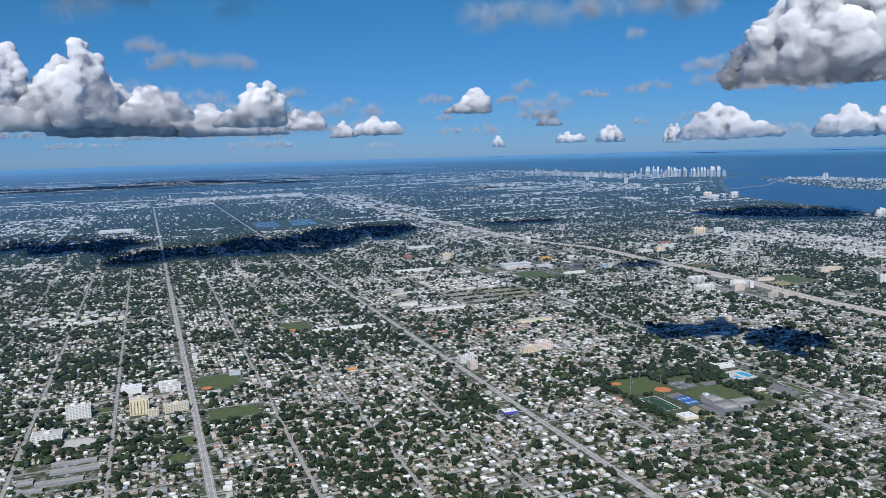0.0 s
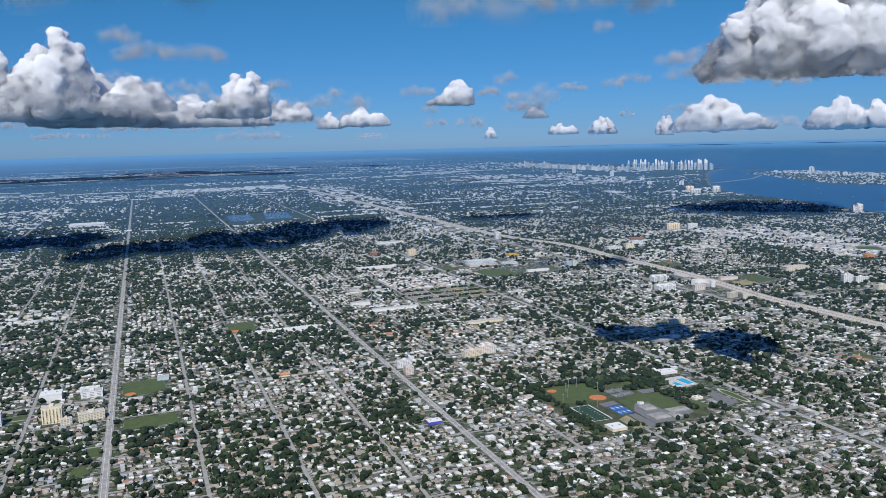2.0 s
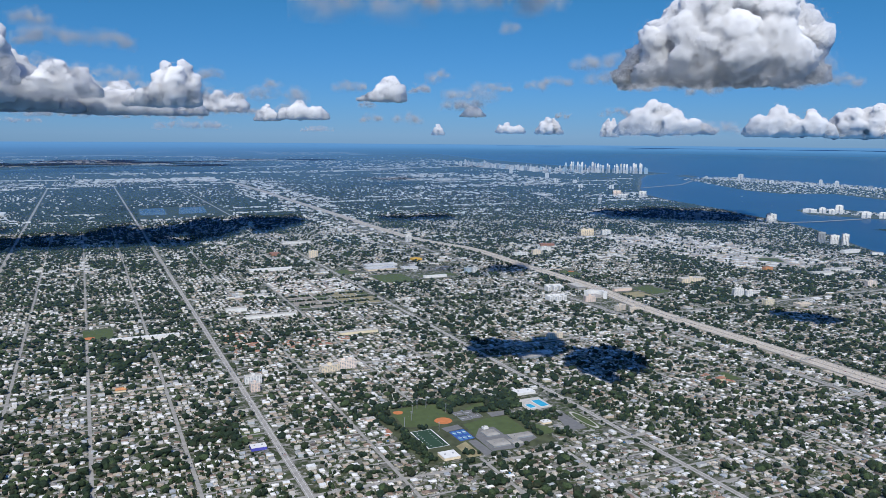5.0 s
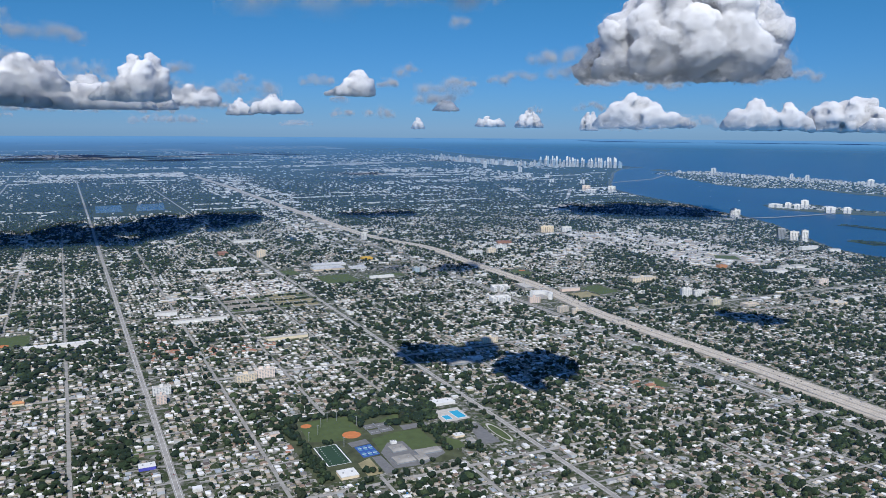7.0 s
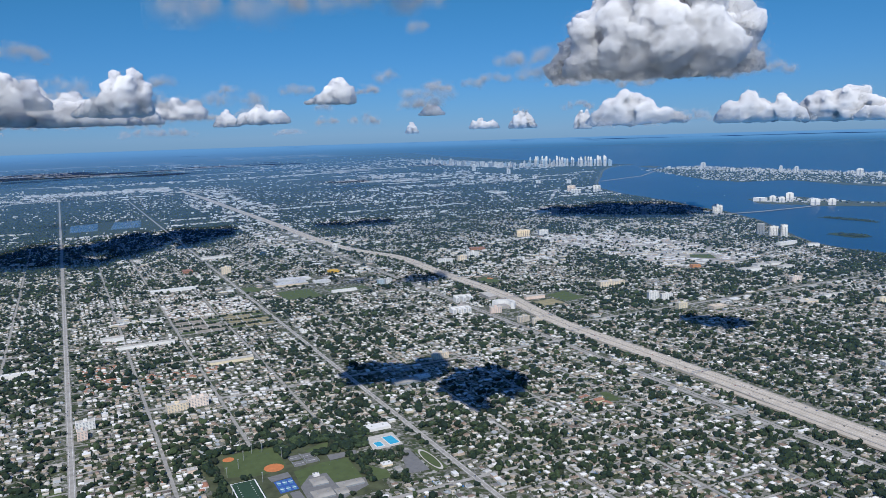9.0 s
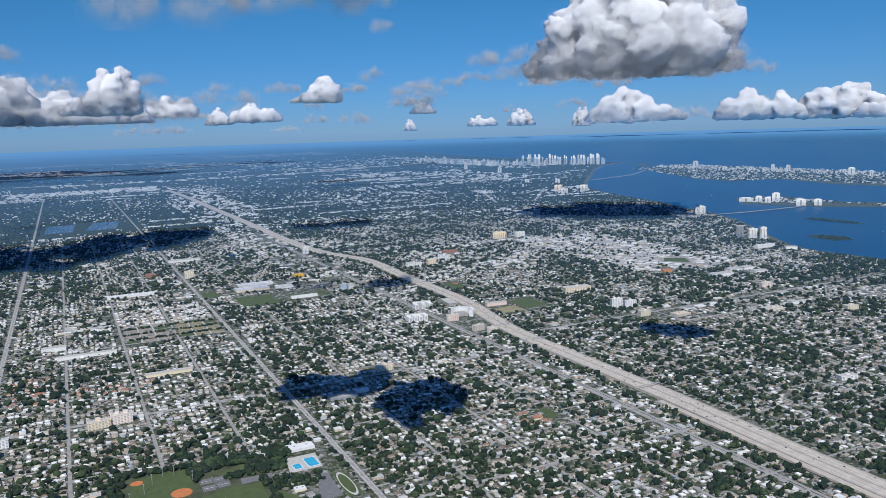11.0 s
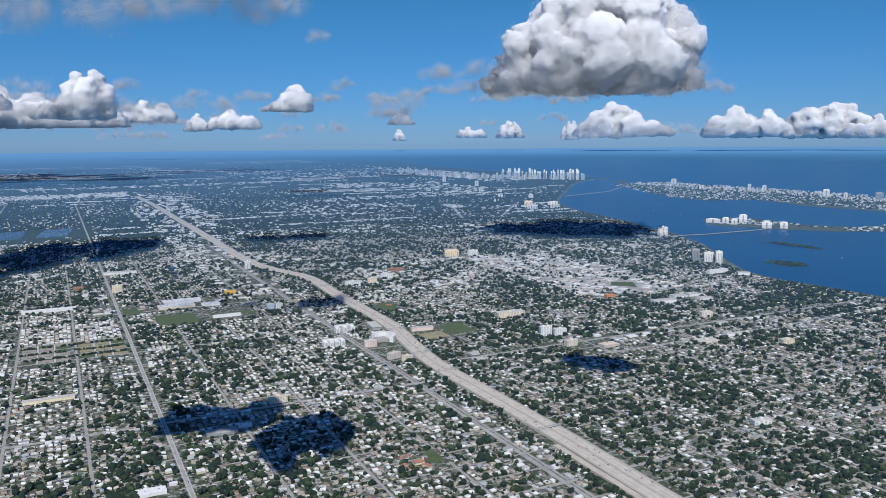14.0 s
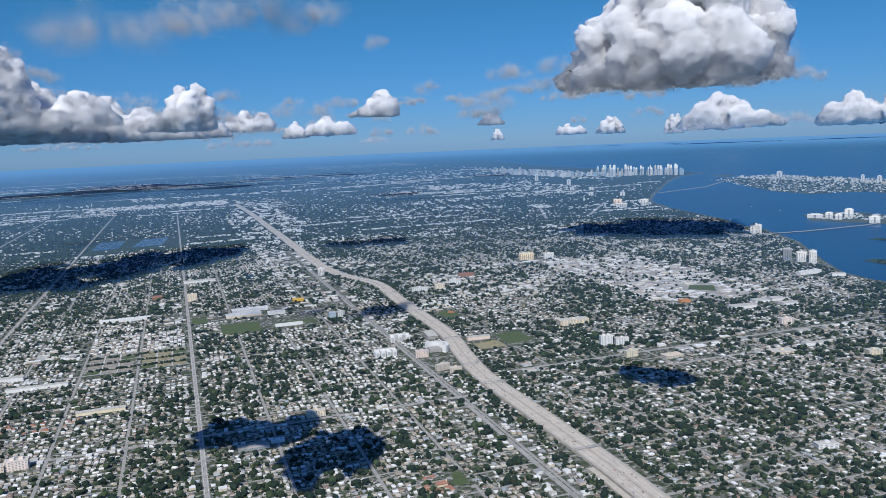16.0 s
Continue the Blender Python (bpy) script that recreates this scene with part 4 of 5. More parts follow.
for x, y, w, d, h, turn, mat, label in ((133.2, 258.6, 14.0, 2.2, 0.9, 0, m_cream, "long tan-roofed school wing"), (110.5, 295.0, 19.0, 1.8, 1.1, 0, m_white, "long white row of apartments"),
                                        (100.0, 309.6, 8.0, 2.4, 1.4, 0, m_white, "white apartment row"), (21.0, 235.4, 3.2, 1.8, 1.0, 0, m_paleblue, "pale blue recreation hall"),
                                        (13.6, 217.4, 3.6, 2.0, 0.9, 0, m_grey, "grey-roofed low hall"), (146.6, 449.0, 5.0, 7.0, 1.2, 0, m_terra, "terracotta apartment group"),
                                        (142.6, 179.4, 4.4, 1.8, 0.7, 0, m_white, "white-roofed classroom block"), (137.4, 182.0, 2.6, 1.6, 0.6, 0, m_white, "white-roofed classroom block"),
                                        (390.0, 280.6, 12.0, 4.0, 1.4, -8, m_white, "broad white store"), (405.0, 287.0, 7.2, 4.4, 1.1, -8, m_white, "broad white store"),
                                        (413.4, 286.4, 6.6, 4.4, 1.2, -8, m_white, "broad white hall"), (411.6, 277.0, 7.2, 4.0, 1.0, -8, m_white, "broad white store"), (376.3, 303.0, 4.8, 3.0, 1.2, -8, m_orange, "orange-roofed hall"),
                                        (369.0, 221.0, 3.8, 2.8, 1.2, -8, m_white, "white church"), (374.3, 220.6, 4.2, 2.6, 0.8, -8, m_white, "white hall"), (480.6, 317.0, 6.6, 3.0, 1.5, -30, m_white, "white shore apartment row"),
                                        (316.0, 426.0, 9.0, 5.0, 1.1, -14, m_terra, "red-roofed hall"), (215.2, 402.0, 5.4, 5.0, 1.0, 0, m_yellow, "yellow-roofed store"), (252.6, 299.0, 4.0, 10.0, 1.2, -6, m_barrier, "grey parking deck"),
                                        (170.0, 493.0, 18.0, 4.0, 1.2, 0, m_white, "long white warehouse"),
                                        (268.0, 285.6, 9.0, 2.4, 1.3, -6, m_peach, "pink-white school block"), (108.4, 175.4, 2.2, 1.5, 0.8, 0, m_peach, "pink stucco villa")):
    ob = thing("low_building", x, y, 0, turn, label + " beside the streets", "building")
    part("wall", block(w, d, h), mat, ob)
    top = part("roof", block(w * 1.02, d * 1.04, 0.07, z=h), mat if mat in (m_terra, m_teal, m_orange, m_yellow) else m_deck, ob, "flat roof")
    for k in range(max(2, int(w / 3))):
        part("roof_unit", block(0.25, 0.25, 0.15, x=(k + 0.5) * w / max(2, int(w / 3)) - w / 2, z=h + 0.07), m_steel, top)
red_homes = []
rrng = random.Random(21)
for x0, x1, y0, y1, n in ((87, 103, 246, 273, 60), (103, 128, 247, 256, 45), (208, 216, 158, 172, 14), (10, 26, 150, 190, 14), (100, 112, 164, 176, 12)):
    for _ in range(n):
        red_homes.append((rrng.uniform(x0, x1), rrng.uniform(y0, y1), 0, rrng.uniform(0.9, 1.5), rrng.uniform(0.9, 1.3), 0.40, 0.28, rrng.choice((0, 1.57))))
red_homes = [h for h in red_homes if free(h[0], h[1]) and min(abs(h[0] - a) for a in AVENUES) > 1.2 and min(abs(h[1] - s) for s in STREETS) > 1.0]
tagged(many_houses("tiled_houses", red_homes, [m_wall, m_terra]), "terracotta-tiled houses among pale ones", "houses", kind="stuff")

# ---- sports ground and parks ----
def patch(name, pts, z, mat, label, category):
    return sheet(name, pts, z, mat, label=label, category=category)


patch("lawn", [(110.4, 146.4), (110.4, 181.6), (143.6, 181.6), (143.6, 146.4)], 0.02, m_park, "patchy rough grass and bare earth of a park", "grass")
patch("lawn", [(114.6, 168.5), (115.2, 178.8), (118, 180.6), (123.1, 181.2), (127.7, 179.9), (127.5, 168.7), (121.9, 166.0)], 0.03, m_grass, "worn green baseball outfield", "grass")
patch("lawn", [(128.1, 164.4), (135.2, 166.0), (140.8, 165.5), (140.4, 154.3), (134.2, 154.9), (133.9, 160.2), (127.6, 156.8)], 0.03, m_grass, "mown green school lawn", "grass")
patch("lawn", [(133.4, 174.3), (137.1, 176.1), (140.0, 176.6), (138.0, 172.4), (134.6, 170.3)], 0.03, m_grass, "green corner lawn between trees", "grass")
patch("lawn", [(142.4, 161.0), (146.3, 155), (146.0, 151.4), (142.3, 151.3)], 0.03, m_grass, "green lawn beside a hedge", "grass")
patch("lawn", [(120.6, 146.2), (120.8, 153.0), (124.0, 154.6), (123.9, 146.2)], 0.03, m_dry, "dry yellow grass beside a car park", "grass")
patch("car_park", [(127.0, 147.4), (127.3, 156.2), (130.6, 160.8), (134.2, 160.2), (134.2, 154.7), (140.8, 154.0), (140.2, 150.2), (133.3, 146.6)], 0.034, m_lot, "worn grey school yard", "yard")
patch("car_park", [(124.4, 145.6), (124.6, 154.7), (126.7, 154.8), (126.9, 146.3)], 0.038, m_lot, "dark asphalt car park", "car park")
patch("car_park", [(137.0, 166.2), (137.2, 169.4), (144.0, 168.9), (143.4, 166.5)], 0.034, m_lot, "dark asphalt car park", "car park")
patch("car_park", [(149.8, 150.9), (152.6, 163.9), (155.0, 162.6), (154.5, 150.5)], 0.034, m_lot, "grey asphalt school car park", "car park")
patch("ball_court", [(122.5, 161.6), (122.3, 164.3), (126.9, 164.9), (127.0, 162.2)], 0.036, m_lot, "worn grey practice court", "court")
for cx, cy in ((130.3, 171.6), (133.2, 171.4), (130.4, 168.0), (133.4, 168.4)):
    hard = patch("ball_court", [(cx - 1.35, cy - 1.4), (cx - 1.2, cy + 1.4), (cx + 1.35, cy + 1.4), (cx + 1.2, cy - 1.4)], 0.036, m_lot, "dark grey fenced ball court", "court")
    mesh_part("court_line", box_mesh("court_line", 2.0, 0.07, 0.008, m_line, cx, cy, 0.037), hard)
    for s in (-1.38, 1.38):
        mesh_part("fence", box_mesh("fence", 0.05, 2.7, 0.3, m_steel, cx + s, cy, 0.03), hard)
patch("lawn", [(155.2, 149.0), (155.6, 162.2), (158.4, 161.6), (158.6, 149.8)], 0.03, m_grass, "green lawn inside an oval track", "grass")
for k in range(24):
    a0, a1 = k * 0.2618, (k + 1) * 0.2618
    pts = [(156.9 + r * math.cos(a) * 1.35, 155.5 + r * math.sin(a) * 6.2) for r, a in ((1.0, a0), (1.0, a1), (0.82, a1), (0.82, a0))]
    if k % 2 == 0:
        ring = tagged(new("running_track", None), "pale oval running track round a lawn", "track") if k == 0 else ring
    me = mesh_from("track_piece", [(p[0], p[1], 0.058) for p in pts], [[0, 1, 2, 3]], [m_deck])
    mesh_part("track_piece", me, ring)
tarp = thing("tarpaulin", 149.1, 138.2, 0.36, 0, "bright blue tarpaulin over a house roof", "tarpaulin")
part("sheet", block(0.9, 0.7, 0.06, bevel=0.02), m_pool, tarp)
patch("lawn", [(-17.4, 212.4), (-17.6, 217.2), (-12.2, 217.8), (-12.4, 211.8)], 0.03, m_grass, "green lawn beside an apartment block", "grass")
patch("bare_lot", [(-22.2, 190.4), (-21.6, 195.4), (-18, 196.8), (-14.8, 194.2), (-15.4, 190.2)], 0.03, m_deck, "pale bare building lot", "lot")
patch("lawn", [(0.8, 171.0), (1.2, 175.4), (3.4, 176.8), (4.8, 172.2), (3.2, 170.6)], 0.03, m_grass, "small green lot", "grass")
patch("lawn", [(3.6, 181.8), (3.6, 187.6), (6.2, 187.4), (6.2, 181.6)], 0.03, m_grass, "small green lot beside the avenue", "grass")
patch("lawn", [(78.0, 176.4), (78.2, 180.0), (82.4, 179.6), (82.4, 176.2)], 0.03, m_grass, "small green lot beside the avenue", "grass")
patch("lawn", [(86.0, 174.8), (86.0, 178.2), (88.2, 178.0), (88.2, 174.6)], 0.03, m_grass, "small green lot beside the avenue", "grass")
patch("lawn", [(10.2, 223), (10.2, 236), (20.6, 237), (21.4, 227), (17, 222.6)], 0.03, m_grass, "green park lawn", "grass")
patch("lawn", [(11, 195.5), (11, 203.4), (22.7, 203.9), (23.8, 196)], 0.03, m_grass, "green open lawn", "grass")
patch("lawn", [(45, 284), (45, 298.5), (54.6, 298), (54.6, 284)], 0.03, m_grass, "green ball field", "grass")
patch("lawn", [(174.5, 344), (174.5, 364), (191, 364), (191, 344)], 0.03, m_grass, "green playing field", "grass")
patch("lawn", [(197, 350.5), (197, 357), (215.5, 357), (215.5, 350.5)], 0.03, m_grass, "green strip of grass", "grass")
patch("lawn", [(263, 271), (263.5, 280), (274, 281), (274, 271)], 0.03, m_dry, "dry brown-green school field", "grass")
patch("lawn", [(276, 273), (276, 289), (287, 291), (287, 275)], 0.03, m_grass, "green school field", "grass")
patch("lawn", [(267.5, 337), (274.6, 342), (277, 329), (270.3, 326.2)], 0.03, m_grass, "green park lawn beside the motorway", "grass")
patch("ball_court", [(273.2, 337), (274.4, 339.4), (276.6, 337.4), (275.4, 335)], 0.04, m_clay, "red clay court in a park", "court")
patch("lawn", [(395.7, 326.8), (404.5, 316.3), (412.3, 328.8), (402.6, 334.9)], 0.034, m_grass, "green field among warehouses", "grass")
patch("lawn", [(214.6, 165.2), (216, 171.9), (218.5, 172.1), (218.1, 165.2)], 0.03, m_grass, "small green lot", "grass")
patch("lawn", [(162.6, 373), (162.6, 385), (169.8, 384), (169.8, 372)], 0.03, m_grass, "green ball field", "grass")
patch("industrial_yard", [(374, 322), (371, 360), (366, 398), (372, 440), (392, 448), (414, 439), (436, 442), (431, 402), (438, 366), (428, 334), (424, 306), (398, 300), (386, 309)], 0.028, m_yard, "pale concrete yards between warehouses", "yard")
for x0, mat, label in ((124.2, m_dirt, "pale bare building lot"), (143.2, m_dry, "dry yellow vacant lot")):
    for y0 in (304.9, 309.6, 313.9, 318.6, 322.9, 327.6):
        for k in range(3):
            patch("vacant_lot", [(x0 + k * 5.6, y0), (x0 + k * 5.6 + 4.7, y0), (x0 + k * 5.6 + 4.7, y0 + 3.2), (x0 + k * 5.6, y0 + 3.2)], 0.032, mat if (k + int(y0)) % 4 else m_grass, label, "lot")
    for k in (1, 2):
        strip("road", x0 + k * 5.6 - 0.75, 304, x0 + k * 5.6 - 0.15, 331, 0.044, m_deck, "pale new access road between lots")
town_rows, town_trees = [], []
for sy in (331, 340, 349, 358):
    for gy in (1.5, 3.3, 5.6, 7.4):
        for k in range(24):
            x, y = 123.8 + k * 1.5 + rrng.gauss(0, 0.1), sy + gy - 0.2 + rrng.gauss(0, 0.12)
            if abs(x - 142.1) > 1.1 and y < 362.5:
                if rrng.random() < 0.86:
                    town_rows.append((x, y, 0, 1.15, 1.2, 0.5, 0.2, 0))
                else:
                    town_trees.append((x, y, 0, 0.6, 0.9))
for _ in range(150):
    town_trees.append((rrng.uniform(123.5, 158.5), rrng.choice((308.9, 317.6, 326.8)) + rrng.gauss(0, 0.5), 0, rrng.uniform(0.3, 0.7), 0.8))
tagged(many_houses("town_houses", town_rows, [m_wall, m_roof]), "tight rows of small white-roofed houses", "houses", kind="stuff")
tagged(many_trees("lot_trees", town_trees, 1, m_leaf), "scattered trees between building lots", "trees", kind="stuff")


def disc(name, x, y, r, z, mat, label, category, squash=1.0):
    pts = [(x + r * math.cos(a * 0.2618), y + r * squash * math.sin(a * 0.2618)) for a in range(24)]
    return patch(name, pts, z, mat, label, category)


disc("infield", 124.8, 168.6, 2.2, 0.04, m_clay, "orange clay baseball infield", "infield")
disc("infield", 116.7, 178.2, 1.3, 0.04, m_clay, "orange clay baseball infield", "infield")
disc("infield", 12.2, 224.6, 1.5, 0.04, m_clay, "orange clay ball infield", "infield")
disc("infield", 47.0, 286.4, 1.8, 0.04, m_clay, "orange clay ball infield", "infield")
pitch = patch("football_pitch", [(114.3, 154.0), (114.3, 165.0), (120.0, 165.0), (120.0, 154.0)], 0.04, m_turf, "dark green artificial football pitch with white lines", "pitch")
for x in (114.5, 119.55):
    mesh_part("side_line", box_mesh("side_line", 0.26, 10.8, 0.012, m_line, x + 0.12, 159.5, 0.04), pitch)
for y in (154.15, 164.75):
    mesh_part("end_line", box_mesh("end_line", 5.0, 0.14, 0.012, m_line, 117.15, y, 0.04), pitch)
for k in range(8):
    for x in (115.7, 118.5):
        mesh_part("yard_mark", box_mesh("yard_mark", 0.22, 0.16, 0.01, m_line, x, 155.5 + k * 1.12, 0.04), pitch)
courts = patch("tennis_courts", [(122.9, 155.2), (122.9, 161.4), (126.9, 161.8), (126.9, 155.6)], 0.04, m_blue, "bright blue tennis courts with white lines", "courts")
for k in range(3):
    for y in (156.9, 160.0):
        mesh_part("court_line", box_mesh("court_line", 0.7, 2.0, 0.008, m_teal, 123.7 + k * 1.25, y, 0.042), courts)
        mesh_part("court_net", box_mesh("court_net", 0.9, 0.04, 0.1, m_line, 123.7 + k * 1.25, y, 0.05), courts)
for x, y in ((122.2, 179.0), (124.5, 178.6), (119.7, 176.1), (117.7, 171.9), (127.8, 173.6), (114.6, 168.6), (114.0, 159.5), (120.9, 162.5)):
    ob = thing("floodlight_mast", x, y, 0, 0, "slender steel floodlight mast on the sports ground", "lamp", "sports floodlights")
    part("pole", block(0.08, 0.08, 2.2), m_steel, ob)
    part("lamp_bar", block(0.4, 0.08, 0.12, z=2.2), m_steel, ob)
deck = patch("pool_deck", [(147.5, 166.4), (148.6, 174.6), (155.6, 174.8), (155.0, 166.6)], 0.04, m_deck, "pale paved swimming pool terrace", "terrace")
for x, y, w, d, label in ((153.4, 170.2, 2.4, 4.8, "long turquoise swimming pool on a pale terrace"), (149.9, 169.2, 1.7, 2.6, "small turquoise pool on a pale terrace")):
    ob = thing("swimming_pool", x, y, 0.045, 2, label, "pool")
    part("basin_rim", block(w + 0.3, d + 0.3, 0.03), m_line, ob)
    part("pool_water", block(w, d, 0.02, z=0.025), m_pool, ob, "clear turquoise water")
patch("lake", [(91, 708), (93, 770), (115, 774), (112, 709)], 0.05, m_lake, "dark blue suburban lake", "lake")
patch("lake", [(122, 710), (129, 774), (152, 777), (146, 714)], 0.05, m_lake, "dark blue suburban lake", "lake")
patch("lake", [(138, 590), (145, 616), (166, 615), (162, 580)], 0.05, m_lake, "dark blue suburban lake", "lake")
patch("lake", [(196, 486), (198, 503), (216, 503), (214, 484)], 0.05, m_lake, "dark blue suburban lake", "lake")

# ---- far districts ----
far_rows, far_homes, far_trees = [], [], []
frng = random.Random(11)


def land(x, y):
    return x < shore(y) - 8 if y < 5000 else False


for _ in range(40000):
    d = 620 * (4.2 ** frng.random())
    a = radians(frng.uniform(-16, 52))
    x, y = 90 + d * math.sin(a), d * math.cos(a)
    if y < 615 or not land(x, y) or min(abs(x - w) for w in (-68.9, 7.8, 84.4, 161.2)) < 3 or abs(x - highway_x(y)) < 6 or (86 < x < 156 and 700 < y < 780):
        continue
    k = d / 620
    patchy = noise.noise((x * 0.010, y * 0.007, 7.7)) + 0.5 * noise.noise((x * 0.034, y * 0.022, 2.2))
    if frng.random() < 0.05 + max(0.0, patchy - 0.25) * 0.5:
        far_rows.append((x, y, 0, frng.uniform(0.8, 2.4) * k ** 0.5, frng.uniform(0.6, 1.2) * k ** 0.5, frng.uniform(0.5, 1.2) * (1 if frng.random() < 0.97 else 3), 0, 0))
    elif d < 1300 and frng.random() < 0.24 + patchy * 0.5 and abs((x - 439) - (y - 548) * 0.4225) > 4 and abs((x - 452) - (y - 560) * 0.7384) > 5:
        far_homes.append((x, y, 0, frng.uniform(0.9, 1.6) * k ** 0.3, frng.uniform(0.8, 1.3) * k ** 0.3, 0.5 + 0.12 * k, 0.25, frng.choice((0, 1.57))))
# strips of shops and sheds along the cross streets, seen end on from afar
for _ in range(330):
    d = 640 * (5.6 ** frng.random())
    a = radians(frng.uniform(-15, 44))
    cx, cy = 90 + d * math.sin(a), d * math.cos(a)
    if frng.random() < 0.75:
        cy = 61 + round((cy - 61) / 40.25) * 40.25
    k = d / 640
    long, broad = frng.uniform(14, 70) * k ** 0.7, frng.uniform(1.5, 4.5) * k ** 0.9
    if noise.noise((cx * 0.004, cy * 0.004, 3.3)) < -0.1:
        continue
    for _ in range(int(long * broad * 0.16 / k ** 1.1) + 3):
        x, y = cx + frng.uniform(-0.5, 0.5) * long, cy + frng.uniform(-0.5, 0.5) * broad
        if y > 600 and land(x, y) and abs(x - highway_x(y)) > 5.5 and not (86 < x < 156 and 700 < y < 780):
            far_rows.append((x, y, 0, frng.uniform(1.2, 4.5) * k ** 0.6, frng.uniform(0.8, 1.8) * k ** 0.5, frng.uniform(0.5, 1.1), 0, 0))
for x0, x1, y0, y1, n in ((-150, -55, 740, 1000, 190), (90, 500, 1395, 1480, 150), (430, 690, 940, 1010, 130), (550, 680, 1200, 1330, 110), (236, 262, 520, 1180, 110), (212, 240, 520, 1100, 110),
                         (430, 540, 548, 640, 60), (560, 700, 700, 800, 90), (640, 760, 1000, 1300, 150), (850, 1060, 1200, 1750, 420), (500, 1000, 1500, 2100, 300), (250, 420, 620, 660, 60), (-60, 60, 640, 700, 40), (40, 250, 1180, 1300, 320), (262, 285, 700, 1150, 120), (620, 1150, 2600, 3100, 260), (395, 515, 800, 900, 60), (440, 470, 560, 600, 40), (540, 560, 780, 830, 40), (-60, 110, 1950, 2200, 90)):
    for _ in range(n):
        u = frng.random()
        x, y = x0 + (x1 - x0) * u, y0 + (y1 - y0) * (0.75 * frng.random() + 0.25 * u)
        if abs(x - highway_x(y)) > 5.5 and land(x, y):
            k = max(1, y / 800)
            far_rows.append((x, y, 0, frng.uniform(1.5, 5) * k ** 0.6, frng.uniform(1.2, 3) * k ** 0.5, frng.uniform(0.6, 1.4), 0, 0))
for _ in range(90):
    u = frng.random()
    far_rows.append((852 + 60 * frng.random() + 30 * u, 1330 + 420 * u, 0, frng.uniform(3, 7), frng.uniform(3, 5), frng.uniform(2.0, 6.0), 0, -0.6))
for _ in range(26000):
    d = 600 * (1.9 ** frng.random())
    a = radians(frng.uniform(-16, 50))
    x, y = 90 + d * math.sin(a), d * math.cos(a)
    if y > 600 and land(x, y) and abs(x - highway_x(y)) > 5 and min(abs(x - w) for w in (-68.9, 7.8, 84.4, 161.2)) > 2.6 and not (88 < x < 170 and 575 < y < 780) \
            and abs((x - 439) - (y - 548) * 0.4225) > 5.5 and abs((x - 452) - (y - 560) * 0.7384) > 6.5:
        r = frng.uniform(0.7, 1.5)
        far_trees.append((x, y, 0, r, 1.1))
tagged(many_houses("far_commercial_blocks", far_rows, [m_far_shed, m_far_shed], flat=True), "pale flat roofs of far commercial districts", "buildings", kind="stuff")
tagged(many_houses("far_houses", far_homes, [m_wall, m_roof]), "specks of pale houses in far suburbs", "houses", kind="stuff")
tagged(many_trees("far_trees", far_trees, 0, m_leaf), "dark treetops of far suburbs", "trees", kind="stuff")
for pts, label in (([(548, 806), (439, 548)], "pale straight canal road far off"), ([(627, 797), (452, 560)], "pale straight rail cutting far off")):
    ob = tagged(new("road", ribbon("road", pts, -1.6, 1.6, 0.06, 0.05, m_avenue)), label, "road", kind="structure")

# ---- towers of the far shore ----
def tower(x, y, w, d, h, turn, wall, label):
    ob = thing("tower", x, y, 0, turn, label, "tower", "towers of the far shore")
    part("wall", block(w, d, h), wall, ob)
    part("crown", block(w * 0.6, d * 0.6, h * 0.05 + 0.3, z=h), wall, ob)
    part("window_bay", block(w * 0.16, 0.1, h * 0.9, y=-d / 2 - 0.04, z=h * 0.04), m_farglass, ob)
    return ob


trng = random.Random(5)
SHORE_ROW = [(885, 1714), (858, 1467), (884, 1344), (955, 1274), (1011, 1195)]
for k in range(170):
    u = (k + trng.uniform(-1.5, 1.5)) / 169 * (len(SHORE_ROW) - 1.001)
    u = min(max(u, 0), len(SHORE_ROW) - 1.001)
    i = int(u)
    south = u > 2.35
    x = SHORE_ROW[i][0] + (SHORE_ROW[i + 1][0] - SHORE_ROW[i][0]) * (u - i) + trng.uniform(-12, 34) * (0.4 if south else 1)
    y = SHORE_ROW[i][1] + (SHORE_ROW[i + 1][1] - SHORE_ROW[i][1]) * (u - i) + trng.uniform(-14, 40) * (0.4 if south else 1)
    if 2.22 < u < 2.38 and k % 3:
        continue
    tall = trng.choice((4, 5, 6, 7, 8, 9, 11)) if not south else trng.choice((3, 4, 6, 8, 10, 12, 14, 17, 19))
    tower(x, y, trng.uniform(2.2, 3.8 if tall > 9 else 6.0), trng.uniform(2, 4), tall, -35, trng.choice((m_white, m_white, m_deck, m_paleblue, m_grey)), "pale high-rise on the far ocean shore")
for x, y, h in ((775, 1281, 11), (760, 1132, 8), (700, 1010, 4), (720, 990, 4), (668, 900, 4), (690, 860, 5), (560, 1200, 6)):
    tower(x, y, 6, 4, h, -35, m_white, "white high-rise standing alone among trees")

# ---- islands, causeway, shore ----
ISLAND = [(652, 512), (676, 548), (700, 552), (728, 542), (724, 500), (722, 470), (745, 440), (780, 430), (830, 436), (850, 420), (800, 400), (740, 405), (700, 425), (672, 460)]
sheet("bay_island", ISLAND, 0.16, m_sand, label="low built-up island in the bay", category="island")
for pts in ([(596, 408), (610, 402), (612, 388), (606, 362), (600, 362), (602, 390)], [(526, 344), (536, 346), (544, 330), (536, 318), (524, 322)]):
    ob = sheet("islet", pts, 0.16, m_islet, label="small green mangrove islet", category="island")
sheet("sandbar", [(1020, 1120), (1060, 1130), (1050, 1090), (1010, 1060)], 0.15, m_sand, label="low sandbar at the inlet", category="island")
